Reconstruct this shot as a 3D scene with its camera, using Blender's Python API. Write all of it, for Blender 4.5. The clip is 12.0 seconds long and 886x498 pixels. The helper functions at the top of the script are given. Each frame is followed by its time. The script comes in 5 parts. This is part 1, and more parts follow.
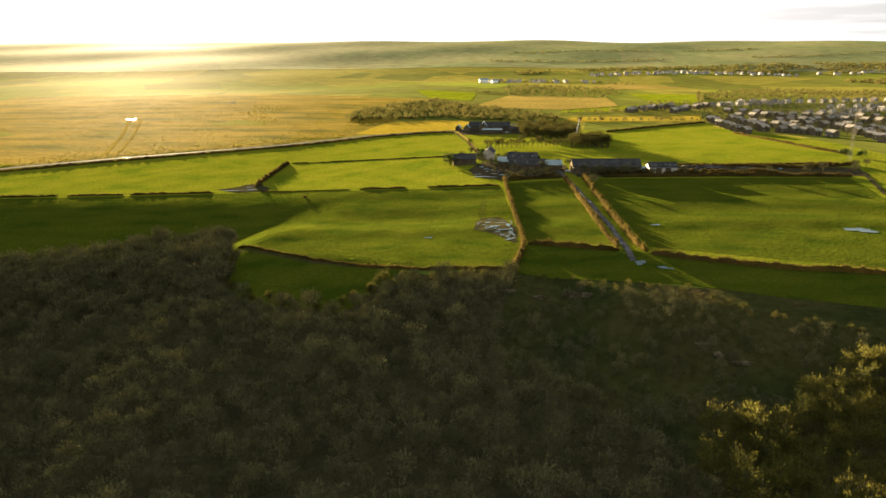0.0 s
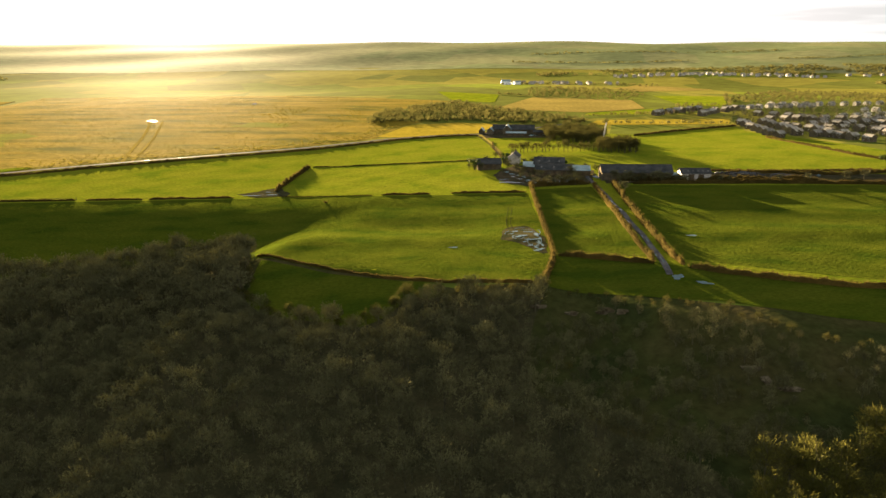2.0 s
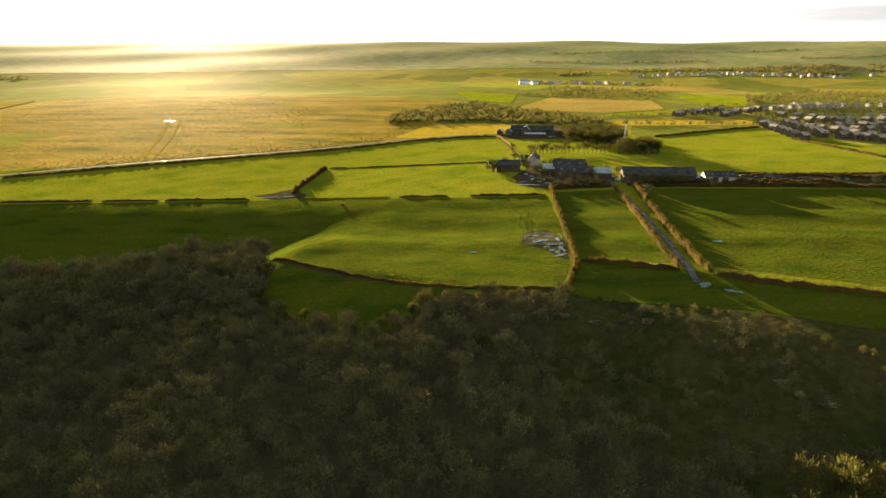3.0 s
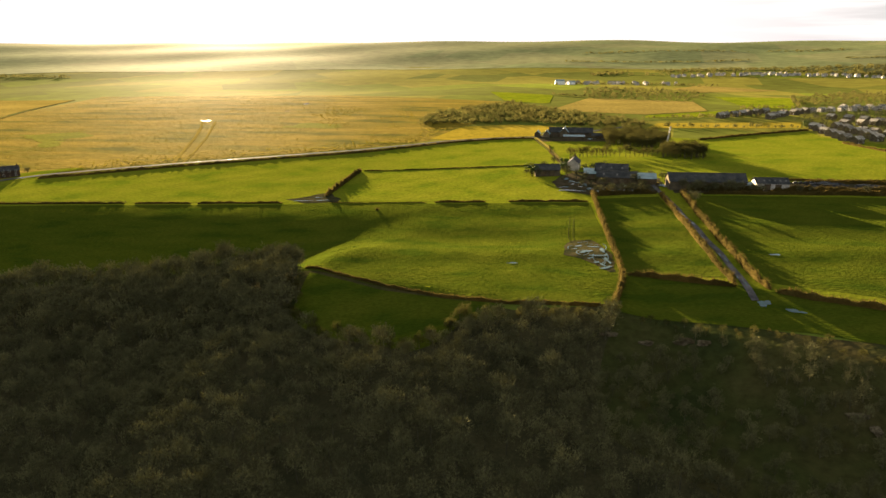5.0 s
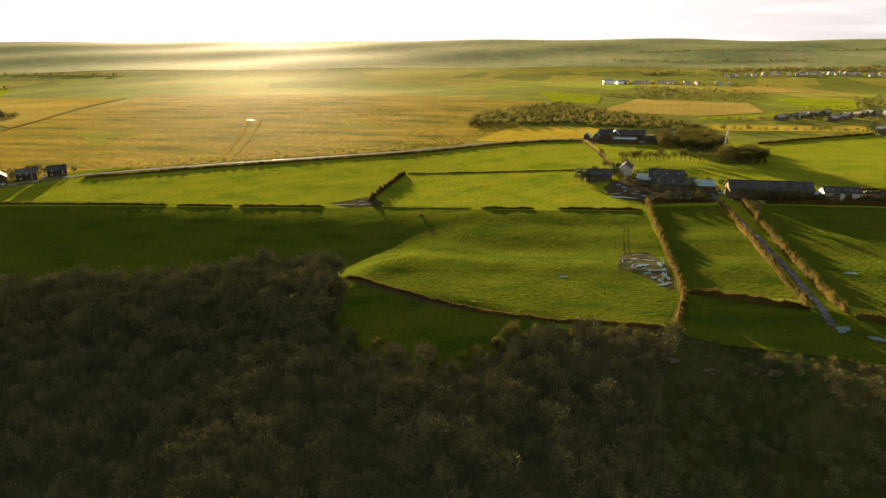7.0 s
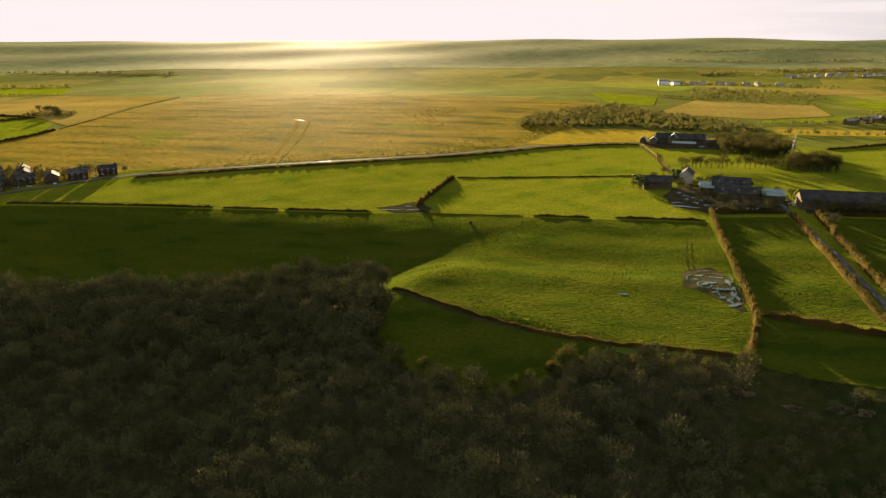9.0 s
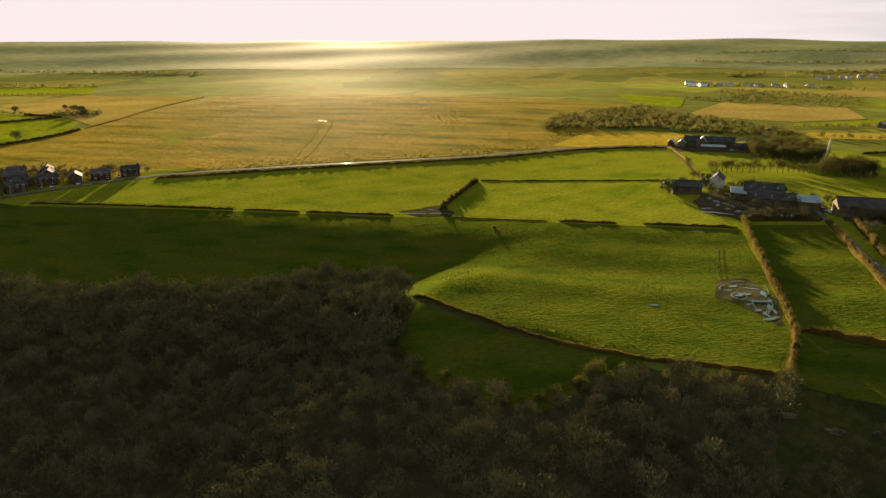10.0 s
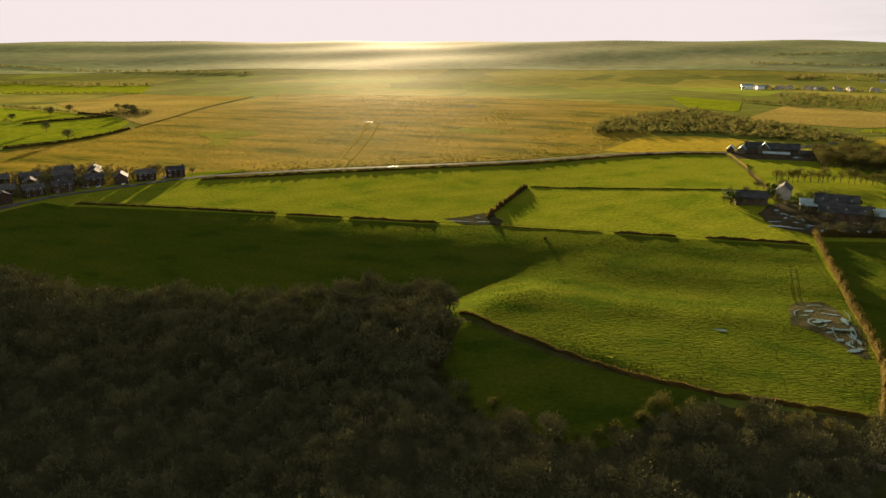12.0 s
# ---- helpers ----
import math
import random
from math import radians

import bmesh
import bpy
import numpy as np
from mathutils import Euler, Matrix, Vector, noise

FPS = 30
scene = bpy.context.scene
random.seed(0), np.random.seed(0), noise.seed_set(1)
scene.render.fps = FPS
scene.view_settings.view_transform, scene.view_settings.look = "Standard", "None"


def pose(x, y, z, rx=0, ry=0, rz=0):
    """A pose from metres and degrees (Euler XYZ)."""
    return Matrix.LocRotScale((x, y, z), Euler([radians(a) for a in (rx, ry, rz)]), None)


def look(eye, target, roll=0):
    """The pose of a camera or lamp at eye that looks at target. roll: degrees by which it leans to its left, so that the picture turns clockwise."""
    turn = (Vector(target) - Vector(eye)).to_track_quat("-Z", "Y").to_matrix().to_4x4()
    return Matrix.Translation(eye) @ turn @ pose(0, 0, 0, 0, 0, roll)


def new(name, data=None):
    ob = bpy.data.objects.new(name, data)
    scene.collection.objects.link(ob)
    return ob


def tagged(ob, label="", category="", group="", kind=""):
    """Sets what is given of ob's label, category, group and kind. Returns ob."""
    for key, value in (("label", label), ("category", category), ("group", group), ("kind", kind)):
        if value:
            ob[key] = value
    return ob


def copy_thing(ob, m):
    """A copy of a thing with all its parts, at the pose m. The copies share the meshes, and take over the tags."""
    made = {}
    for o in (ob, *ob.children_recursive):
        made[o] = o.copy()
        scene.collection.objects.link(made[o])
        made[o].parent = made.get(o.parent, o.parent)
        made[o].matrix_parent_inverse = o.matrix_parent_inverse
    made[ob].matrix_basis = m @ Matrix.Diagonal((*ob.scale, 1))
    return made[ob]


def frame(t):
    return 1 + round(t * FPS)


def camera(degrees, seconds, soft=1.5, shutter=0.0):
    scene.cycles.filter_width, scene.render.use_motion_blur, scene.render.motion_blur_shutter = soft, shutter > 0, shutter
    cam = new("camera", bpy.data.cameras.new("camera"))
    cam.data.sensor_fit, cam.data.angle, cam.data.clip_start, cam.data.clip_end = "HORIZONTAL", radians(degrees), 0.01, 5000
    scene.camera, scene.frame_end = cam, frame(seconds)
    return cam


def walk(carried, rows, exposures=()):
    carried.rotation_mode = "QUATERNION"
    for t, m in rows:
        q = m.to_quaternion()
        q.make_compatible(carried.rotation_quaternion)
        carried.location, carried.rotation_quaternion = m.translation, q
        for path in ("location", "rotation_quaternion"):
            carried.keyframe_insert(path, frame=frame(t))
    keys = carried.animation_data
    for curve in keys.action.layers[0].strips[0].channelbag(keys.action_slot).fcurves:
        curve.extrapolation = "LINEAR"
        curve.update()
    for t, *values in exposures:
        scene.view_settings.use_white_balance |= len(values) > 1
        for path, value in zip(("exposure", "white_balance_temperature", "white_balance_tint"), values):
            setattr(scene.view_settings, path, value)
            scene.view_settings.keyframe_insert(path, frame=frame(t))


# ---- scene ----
cam = camera(63.74, 12.0)
PATH = [
    (0, (0.0, -0.0, 90.0), (0.05, 95.84, 61.47), -0.12),
    (0.5, (-0.66, 3.21, 90.12), (-1.13, 99.07, 61.64), -0.11),
    (1, (-1.28, 6.44, 90.22), (-2.33, 102.3, 61.76), -0.11),
    (1.5, (-1.97, 9.76, 90.31), (-3.76, 105.62, 61.88), -0.14),
    (2, (-2.76, 13.09, 90.38), (-5.42, 108.94, 61.97), -0.15),
    (2.5, (-3.58, 16.4, 90.48), (-7.33, 112.2, 62.05), -0.17),
    (3, (-4.36, 19.81, 90.58), (-9.21, 115.56, 62.13), -0.18),
    (5, (-7.95, 33.61, 90.96), (-17.22, 129.01, 62.43), -0.21),
    (5.5, (-8.77, 37.25, 91.16), (-19.46, 132.48, 62.58), -0.22),
    (6, (-9.54, 40.91, 91.39), (-21.66, 135.95, 62.77), -0.24),
    (6.5, (-10.39, 44.6, 91.54), (-23.97, 139.43, 62.85), -0.25),
    (7, (-11.35, 48.23, 91.62), (-26.45, 142.83, 62.91), -0.25),
    (7.5, (-12.34, 51.88, 91.66), (-29.12, 146.2, 62.98), -0.28),
    (9.5, (-16.67, 66.57, 92.01), (-39.61, 159.56, 63.26), -0.25),
    (10, (-17.98, 70.37, 92.09), (-42.38, 163.0, 63.38), -0.23),
    (10.5, (-19.41, 74.22, 92.08), (-45.26, 166.46, 63.4), -0.21),
    (11, (-20.83, 78.05, 92.05), (-48.15, 169.88, 63.41), -0.20),
    (11.5, (-22.32, 81.7, 92.04), (-51.09, 173.09, 63.4), -0.15),
    (12, (-24.06, 85.41, 92.04), (-54.28, 176.34, 63.43), -0.10),
]
walk(cam, [(t, look(eye, target, roll)) for t, eye, target, roll in PATH], [(0, 4.44, 7100, 16), (6.5, 4.13, 7100, 16), (12, 3.74, 7100, 16)])

# ---- world, sun, exposure ----
SUN_AZ, SUN_EL = 23.0, 5.0          # degrees west of +y, degrees above the horizon
sun_way = Vector((-math.sin(radians(SUN_AZ)) * math.cos(radians(SUN_EL)), math.cos(radians(SUN_AZ)) * math.cos(radians(SUN_EL)), math.sin(radians(SUN_EL))))
world = bpy.data.worlds.new("world")
scene.world = world
world.use_nodes = True
wn = world.node_tree.nodes
sky = wn.new("ShaderNodeTexSky")
sky.sky_type = "NISHITA"
sky.sun_disc = False
sky.sun_elevation = radians(SUN_EL)
sky.sun_rotation = radians(-SUN_AZ)
sky.air_density, sky.dust_density, sky.ozone_density, sky.altitude = 1.0, 1.0, 1.0, 100.0
# thin bright high cloud over the clear sky, strongest low down and towards the sun
wl = world.node_tree.links
coord = wn.new("ShaderNodeTexCoord")
split = wn.new("ShaderNodeSeparateXYZ")
wl.new(coord.outputs["Generated"], split.inputs["Vector"])
low = wn.new("ShaderNodeMapRange")
low.inputs["From Min"].default_value, low.inputs["From Max"].default_value = 0.02, 0.20
low.inputs["To Min"].default_value, low.inputs["To Max"].default_value = 1.0, 0.75
wl.new(split.outputs["Z"], low.inputs["Value"])
toward = wn.new("ShaderNodeVectorMath")
toward.operation = "DOT_PRODUCT"
toward.inputs[1].default_value = sun_way
wl.new(coord.outputs["Generated"], toward.inputs[0])
ahead = wn.new("ShaderNodeMapRange")
ahead.inputs["From Min"].default_value, ahead.inputs["From Max"].default_value = -0.6, 0.9
ahead.inputs["To Min"].default_value, ahead.inputs["To Max"].default_value = 0.3, 1.15
wl.new(toward.outputs["Value"], ahead.inputs["Value"])
veil = wn.new("ShaderNodeMath")
veil.operation = "MULTIPLY"
wl.new(low.outputs["Result"], veil.inputs[0])
wl.new(ahead.outputs["Result"], veil.inputs[1])
cloud = wn.new("ShaderNodeTexNoise")
stretch = wn.new("ShaderNodeMapping")
stretch.inputs["Scale"].default_value = (2.0, 2.0, 22.0)
cloud.inputs["Scale"].default_value, cloud.inputs["Detail"].default_value = 2.2, 6.0
wl.new(coord.outputs["Generated"], stretch.inputs["Vector"])
wl.new(stretch.outputs["Vector"], cloud.inputs["Vector"])
streak = wn.new("ShaderNodeMapRange")
streak.inputs["From Min"].default_value, streak.inputs["From Max"].default_value = 0.35, 0.7
streak.inputs["To Min"].default_value, streak.inputs["To Max"].default_value = 0.60, 1.12
wl.new(cloud.outputs["Fac"], streak.inputs["Value"])
thin = wn.new("ShaderNodeMath")
thin.operation = "MULTIPLY"
wl.new(veil.outputs["Value"], thin.inputs[0])
wl.new(streak.outputs["Result"], thin.inputs[1])
white = wn.new("ShaderNodeVectorMath")
white.operation = "SCALE"
white.inputs[0].default_value = (1.0, 1.0, 1.18)
wl.new(thin.outputs["Value"], white.inputs["Scale"])
total = wn.new("ShaderNodeVectorMath")
total.operation = "ADD"
wl.new(sky.outputs["Color"], total.inputs[0])
wl.new(white.outputs["Vector"], total.inputs[1])
# the high cloud evens out the glow round the sun, and breaks up into grey streaks away from it
aside = wn.new("ShaderNodeMapRange")
aside.interpolation_type = "SMOOTHSTEP"
aside.inputs["From Min"].default_value, aside.inputs["From Max"].default_value = 0.93, 0.52
wl.new(toward.outputs["Value"], aside.inputs["Value"])
even = wn.new("ShaderNodeMix")
even.data_type = "RGBA"
even.inputs[6].default_value = (1.22, 1.16, 1.21, 1)
even.inputs[7].default_value = (0.96, 1.04, 1.06, 1)
wl.new(aside.outputs["Result"], even.inputs[0])
bank_noise = wn.new("ShaderNodeTexNoise")
bank_map = wn.new("ShaderNodeMapping")
bank_map.inputs["Scale"].default_value = (3.2, 3.2, 46.0)
bank_noise.inputs["Scale"].default_value, bank_noise.inputs["Detail"].default_value = 1.6, 7.0
wl.new(coord.outputs["Generated"], bank_map.inputs["Vector"])
wl.new(bank_map.outputs["Vector"], bank_noise.inputs["Vector"])
grey = wn.new("ShaderNodeMapRange")
grey.inputs["From Min"].default_value, grey.inputs["From Max"].default_value = 0.42, 0.62
grey.inputs["To Min"].default_value, grey.inputs["To Max"].default_value = 0.66, 1.0
wl.new(bank_noise.outputs["Fac"], grey.inputs["Value"])
broken = wn.new("ShaderNodeMix")
broken.data_type = "FLOAT"
broken.inputs[2].default_value = 1.0
wl.new(aside.outputs["Result"], broken.inputs[0])
wl.new(grey.outputs["Result"], broken.inputs[3])
cover = wn.new("ShaderNodeVectorMath")
cover.operation = "SCALE"
wl.new(even.outputs[2], cover.inputs[0])
wl.new(broken.outputs[0], cover.inputs["Scale"])
least = wn.new("ShaderNodeVectorMath")
least.operation = "MINIMUM"
wl.new(total.outputs["Vector"], least.inputs[0])
wl.new(cover.outputs["Vector"], least.inputs[1])
wn["Background"].inputs["Strength"].default_value = 0.053
wl.new(least.outputs["Vector"], wn["Background"].inputs["Color"])
sun_data = bpy.data.lights.new("sun", "SUN")
sun_data.energy, sun_data.angle, sun_data.color = 4.0, radians(0.6), (1.0, 0.80, 0.50)
sun = new("sun", sun_data)
sun.matrix_world = look(sun_way * 3000, (0, 0, 0))

# ---- materials ----
MATS = {}


def mat(name, colors, rough=0.8, scale=0.2, fine=4.0, bump=0.0, bump_scale=1.0, metallic=0.0, spec=0.3, sheen=0.0, sheen_color=(1, 1, 1), per_object=0.0, stretch=(1, 1, 1), island=0.0, tint=(1, 1, 1), patches=None, thin=0.0):
    """A procedural surface: two colours mixed by a broad noise, darkened and lightened by a fine one."""
    m = bpy.data.materials.new(name)
    m.use_nodes = True
    nt = m.node_tree
    n, li = nt.nodes, nt.links
    bsdf = n["Principled BSDF"]
    geo = n.new("ShaderNodeNewGeometry")
    mp = n.new("ShaderNodeMapping")
    mp.inputs["Scale"].default_value = stretch
    li.new(geo.outputs["Position"], mp.inputs["Vector"])
    broad = n.new("ShaderNodeTexNoise")
    broad.inputs["Scale"].default_value, broad.inputs["Detail"].default_value = scale, 5.0
    small = n.new("ShaderNodeTexNoise")
    small.inputs["Scale"].default_value, small.inputs["Detail"].default_value = fine, 6.0
    small.inputs["Roughness"].default_value = 0.65
    li.new(mp.outputs["Vector"], broad.inputs["Vector"])
    li.new(mp.outputs["Vector"], small.inputs["Vector"])
    ramp = n.new("ShaderNodeValToRGB")
    ramp.color_ramp.elements[0].position, ramp.color_ramp.elements[1].position = 0.36, 0.64
    ramp.color_ramp.elements[0].color = (*colors[0], 1)
    ramp.color_ramp.elements[1].color = (*colors[1], 1)
    for k, c in enumerate(colors[2:]):
        e = ramp.color_ramp.elements.new(0.42 + 0.07 * k)
        e.color = (*c, 1)
    if patches:
        vor = n.new("ShaderNodeTexVoronoi")
        vor.inputs["Scale"].default_value, vor.inputs["Randomness"].default_value = patches, 0.85
        bend = n.new("ShaderNodeMapping")
        bend.inputs["Scale"].default_value, bend.inputs["Rotation"].default_value = (1.0, 0.6, 0.0), (0, 0, 0.35)
        li.new(geo.outputs["Position"], bend.inputs["Vector"])
        li.new(bend.outputs["Vector"], vor.inputs["Vector"])
        part_of = n.new("ShaderNodeSeparateXYZ")
        li.new(vor.outputs["Color"], part_of.inputs["Vector"])
        li.new(part_of.outputs["X"], ramp.inputs["Fac"])
    else:
        li.new(broad.outputs["Fac"], ramp.inputs["Fac"])
    mr = n.new("ShaderNodeMapRange")
    mr.inputs["From Min"].default_value, mr.inputs["From Max"].default_value = 0.25, 0.75
    mr.inputs["To Min"].default_value, mr.inputs["To Max"].default_value = 0.62, 1.38
    li.new(small.outputs["Fac"], mr.inputs["Value"])
    mul = n.new("ShaderNodeVectorMath")
    mul.operation = "SCALE"
    li.new(ramp.outputs["Color"], mul.inputs[0])
    li.new(mr.outputs["Result"], mul.inputs["Scale"])
    out = mul.outputs["Vector"]
    if per_object or island:
        src = n.new("ShaderNodeObjectInfo").outputs["Random"] if per_object else geo.outputs["Random Per Island"]
        k = per_object or island
        r2 = n.new("ShaderNodeMapRange")
        r2.inputs["To Min"].default_value, r2.inputs["To Max"].default_value = 1 - k, 1 + k
        li.new(src, r2.inputs["Value"])
        m2 = n.new("ShaderNodeVectorMath")
        m2.operation = "SCALE"
        li.new(out, m2.inputs[0])
        li.new(r2.outputs["Result"], m2.inputs["Scale"])
        out = m2.outputs["Vector"]
    li.new(out, bsdf.inputs["Base Color"])
    bsdf.inputs["Roughness"].default_value = rough
    bsdf.inputs["Metallic"].default_value = metallic
    bsdf.inputs["Specular IOR Level"].default_value = spec
    bsdf.inputs["Specular Tint"].default_value = (*tint, 1)
    bsdf.inputs["Sheen Weight"].default_value = sheen
    bsdf.inputs["Sheen Roughness"].default_value = 0.5
    bsdf.inputs["Sheen Tint"].default_value = (*sheen_color, 1)
    if bump:
        bt = n.new("ShaderNodeTexNoise")
        bt.inputs["Scale"].default_value, bt.inputs["Detail"].default_value = bump_scale, 4.0
        li.new(mp.outputs["Vector"], bt.inputs["Vector"])
        bp = n.new("ShaderNodeBump")
        bp.inputs["Strength"].default_value, bp.inputs["Distance"].default_value = 1.0, bump
        li.new(bt.outputs["Fac"], bp.inputs["Height"])
        li.new(bp.outputs["Normal"], bsdf.inputs["Normal"])
    if thin:
        # light that comes through blades, leaves and twigs
        tr = n.new("ShaderNodeBsdfTranslucent")
        mix = n.new("ShaderNodeMixShader")
        mix.inputs["Fac"].default_value = thin
        li.new(out, tr.inputs["Color"])
        li.new(bsdf.outputs["BSDF"], mix.inputs[1])
        li.new(tr.outputs["BSDF"], mix.inputs[2])
        li.new(mix.outputs["Shader"], n["Material Output"].inputs["Surface"])
    MATS[name] = m
    return m


GRASS = mat("pasture_grass", [(0.058, 0.080, 0.006), (0.092, 0.102, 0.009), (0.075, 0.092, 0.007)], 0.95, 0.035, 0.6, 0.22, 0.4, spec=0)
# rough tussock grass, its colour kept dark to carry the paddocks' shade too
GRASS_ROUGH_SHADE = mat("tussock_grass_and_shade", [(0.021, 0.034, 0.0035), (0.039, 0.048, 0.005), (0.029, 0.041, 0.004)], 0.95, 0.05, 0.9, 0.48, 0.7, spec=0, stretch=(0.7, 1.8, 1))
TUSSOCK = mat("tussock_blades", [(0.030, 0.046, 0.004), (0.051, 0.062, 0.005)], 0.95, 0.03, 0.5, spec=0, island=0.2, thin=0.5)
GRASS_FAR = mat("far_pasture", [(0.074, 0.100, 0.006), (0.108, 0.124, 0.008)], 0.95, 0.03, 0.12, spec=0)
STUBBLE = mat("dry_stubble", [(0.125, 0.100, 0.026), (0.17, 0.132, 0.034)], 0.95, 0.01, 0.2, 0.2, 0.2, spec=0)
YELLOW = mat("yellow_grass", [(0.150, 0.120, 0.014), (0.205, 0.155, 0.020)], 0.95, 0.02, 0.2, 0.4, 0.2, spec=0)
MOOR = mat("moor_grass", [(0.046, 0.048, 0.006), (0.132, 0.098, 0.014), (0.078, 0.070, 0.008), (0.096, 0.076, 0.010)], 1.0, 0.022, 0.22, 0.9, 0.22, spec=0.00015, sheen=0.004, sheen_color=(1.0, 0.64, 0.12), stretch=(0.5, 1.6, 1))
# rough grass whose dark colour also holds the valley side's shade
VALLEY = mat("valley_grass_and_shade", [(0.016, 0.021, 0.007), (0.034, 0.030, 0.012), (0.022, 0.026, 0.008)], 0.95, 0.03, 0.4, 0.6, 0.3, spec=0)
LAND = mat("far_land", [(0.048, 0.064, 0.011), (0.092, 0.094, 0.016), (0.064, 0.086, 0.011), (0.076, 0.108, 0.010), (0.052, 0.068, 0.011)], 1.0, 0.004, 0.03, spec=0.0001, sheen=0.006, sheen_color=(1.0, 0.72, 0.25), patches=0.0055)
# hill colours paled to stand for the haze of distance
HILLS_HAZE = mat("painted_haze_hills", [(0.108, 0.124, 0.054), (0.130, 0.136, 0.062), (0.117, 0.130, 0.058), (0.118, 0.142, 0.058)], 1.0, 0.003, 0.02, spec=0.0003, patches=0.0035)
# litter brown, darkened so gaps between the crowns look deep and shaded
LITTER_SHADE = mat("leaf_litter_and_shade", [(0.024, 0.024, 0.012), (0.038, 0.035, 0.017)], 0.95, 0.1, 1.0, 0.3, 0.8, spec=0)
ASPHALT = mat("wet_asphalt", [(0.040, 0.040, 0.042), (0.075, 0.073, 0.072)], 0.8, 0.15, 1.0, 0.08, 0.8, spec=0.0004)
DIRT = mat("mud_track", [(0.016, 0.018, 0.009), (0.036, 0.033, 0.016)], 0.95, 0.2, 2.0, 0.15, 1.0, spec=0)
FADED = mat("faded_grass", [(0.082, 0.088, 0.008), (0.110, 0.108, 0.010)], 0.95, 0.03, 0.3, 0.2, 0.3, spec=0.0001)
YARD = mat("farmyard_concrete", [(0.020, 0.021, 0.011), (0.045, 0.036, 0.022)], 0.9, 0.12, 0.8, 0.1, 1.0, spec=0)
ROCK = mat("bare_rock", [(0.045, 0.036, 0.020), (0.095, 0.080, 0.052)], 0.95, 0.5, 2.5, 0.5, 0.8, spec=0)
TWIG = mat("bare_twigs", [(0.050, 0.053, 0.012), (0.090, 0.083, 0.018)], 0.95, 0.12, 0.6, spec=0, island=0.3, thin=0.4)
TWIG_DARK = mat("wood_twigs", [(0.052, 0.053, 0.026), (0.106, 0.102, 0.047)], 0.95, 0.11, 0.5, spec=0, island=0.08)
TWIG_BUSH = mat("bush_twigs", [(0.033, 0.034, 0.010), (0.056, 0.051, 0.014)], 0.95, 0.12, 0.6, spec=0, island=0.3, thin=0.2)
BARK = mat("bark", [(0.046, 0.044, 0.027), (0.078, 0.073, 0.044)], 0.95, 0.5, 3.0, spec=0)
IVY = mat("ivy_leaves", [(0.030, 0.055, 0.012), (0.060, 0.085, 0.018)], 0.8, 0.2, 1.0, spec=0.03, island=0.4)
HEDGE = mat("hedge_twigs", [(0.036, 0.029, 0.009), (0.068, 0.050, 0.014)], 0.95, 0.05, 0.7, spec=0, island=0.35, thin=0.28)
FARWOOD = mat("far_wood", [(0.050, 0.051, 0.015), (0.078, 0.071, 0.021)], 0.95, 0.02, 0.1, spec=0, island=0.25, thin=0.4)
SCRUB = mat("moor_scrub", [(0.072, 0.064, 0.008), (0.118, 0.094, 0.013)], 0.95, 0.02, 0.2, spec=0, island=0.2, thin=0.45)
# blue-green base colour stands in for part of the sky's reflection
WATER_SKY = mat("puddle_water_sky", [(0.04, 0.075, 0.08), (0.05, 0.085, 0.09)], 0.08, 0.2, 1.0, spec=0.03)
SLATE = mat("slate_roof", [(0.034, 0.035, 0.038), (0.062, 0.062, 0.064)], 0.62, 0.3, 2.0, 0.02, 3.0, spec=0.002, per_object=0.3)
TIN_DARK = mat("dark_sheet_roof", [(0.024, 0.027, 0.028), (0.046, 0.047, 0.046)], 0.9, 0.25, 1.2, 0.02, 2.0, spec=0)
TIN_PALE = mat("pale_sheet_roof", [(0.075, 0.130, 0.142), (0.135, 0.205, 0.22)], 0.45, 0.2, 2.0, 0.02, 2.0, spec=0.1)
STONE = mat("sandstone_wall", [(0.062, 0.054, 0.038), (0.112, 0.094, 0.062)], 0.95, 0.4, 2.5, 0.03, 2.0, spec=0, per_object=0.2)
BRICK = mat("brick_wall", [(0.040, 0.030, 0.024), (0.070, 0.046, 0.034)], 0.95, 0.4, 2.5, 0.02, 3.0, spec=0, per_object=0.25)
RENDERED = mat("white_render", [(0.28, 0.265, 0.235), (0.40, 0.38, 0.34)], 0.95, 0.3, 2.0, spec=0, per_object=0.35)
TIMBER = mat("weathered_timber", [(0.055, 0.042, 0.026), (0.10, 0.078, 0.048)], 0.95, 0.4, 3.0, spec=0)
STEEL = mat("galvanised_steel", [(0.07, 0.07, 0.065), (0.11, 0.105, 0.10)], 0.8, 0.3, 2.0, spec=0)
WINDOW = mat("dark_glass", [(0.02, 0.022, 0.025), (0.03, 0.03, 0.034)], 0.08, 0.5, 2.0, spec=0.8)
PAINT = mat("white_paint", [(0.76, 0.76, 0.74), (0.84, 0.84, 0.82)], 0.4, 0.5, 3.0)
CARPAINT = mat("car_paint", [(0.30, 0.31, 0.33), (0.45, 0.46, 0.48)], 0.25, 0.5, 2.0, spec=0.6, per_object=0.6)
RUBBER = mat("rubber", [(0.02, 0.02, 0.02), (0.03, 0.03, 0.03)], 0.8, 1.0, 5.0)
PLASTIC = mat("black_plastic_wrap", [(0.025, 0.028, 0.030), (0.05, 0.054, 0.056)], 0.6, 0.5, 3.0, spec=0.02)
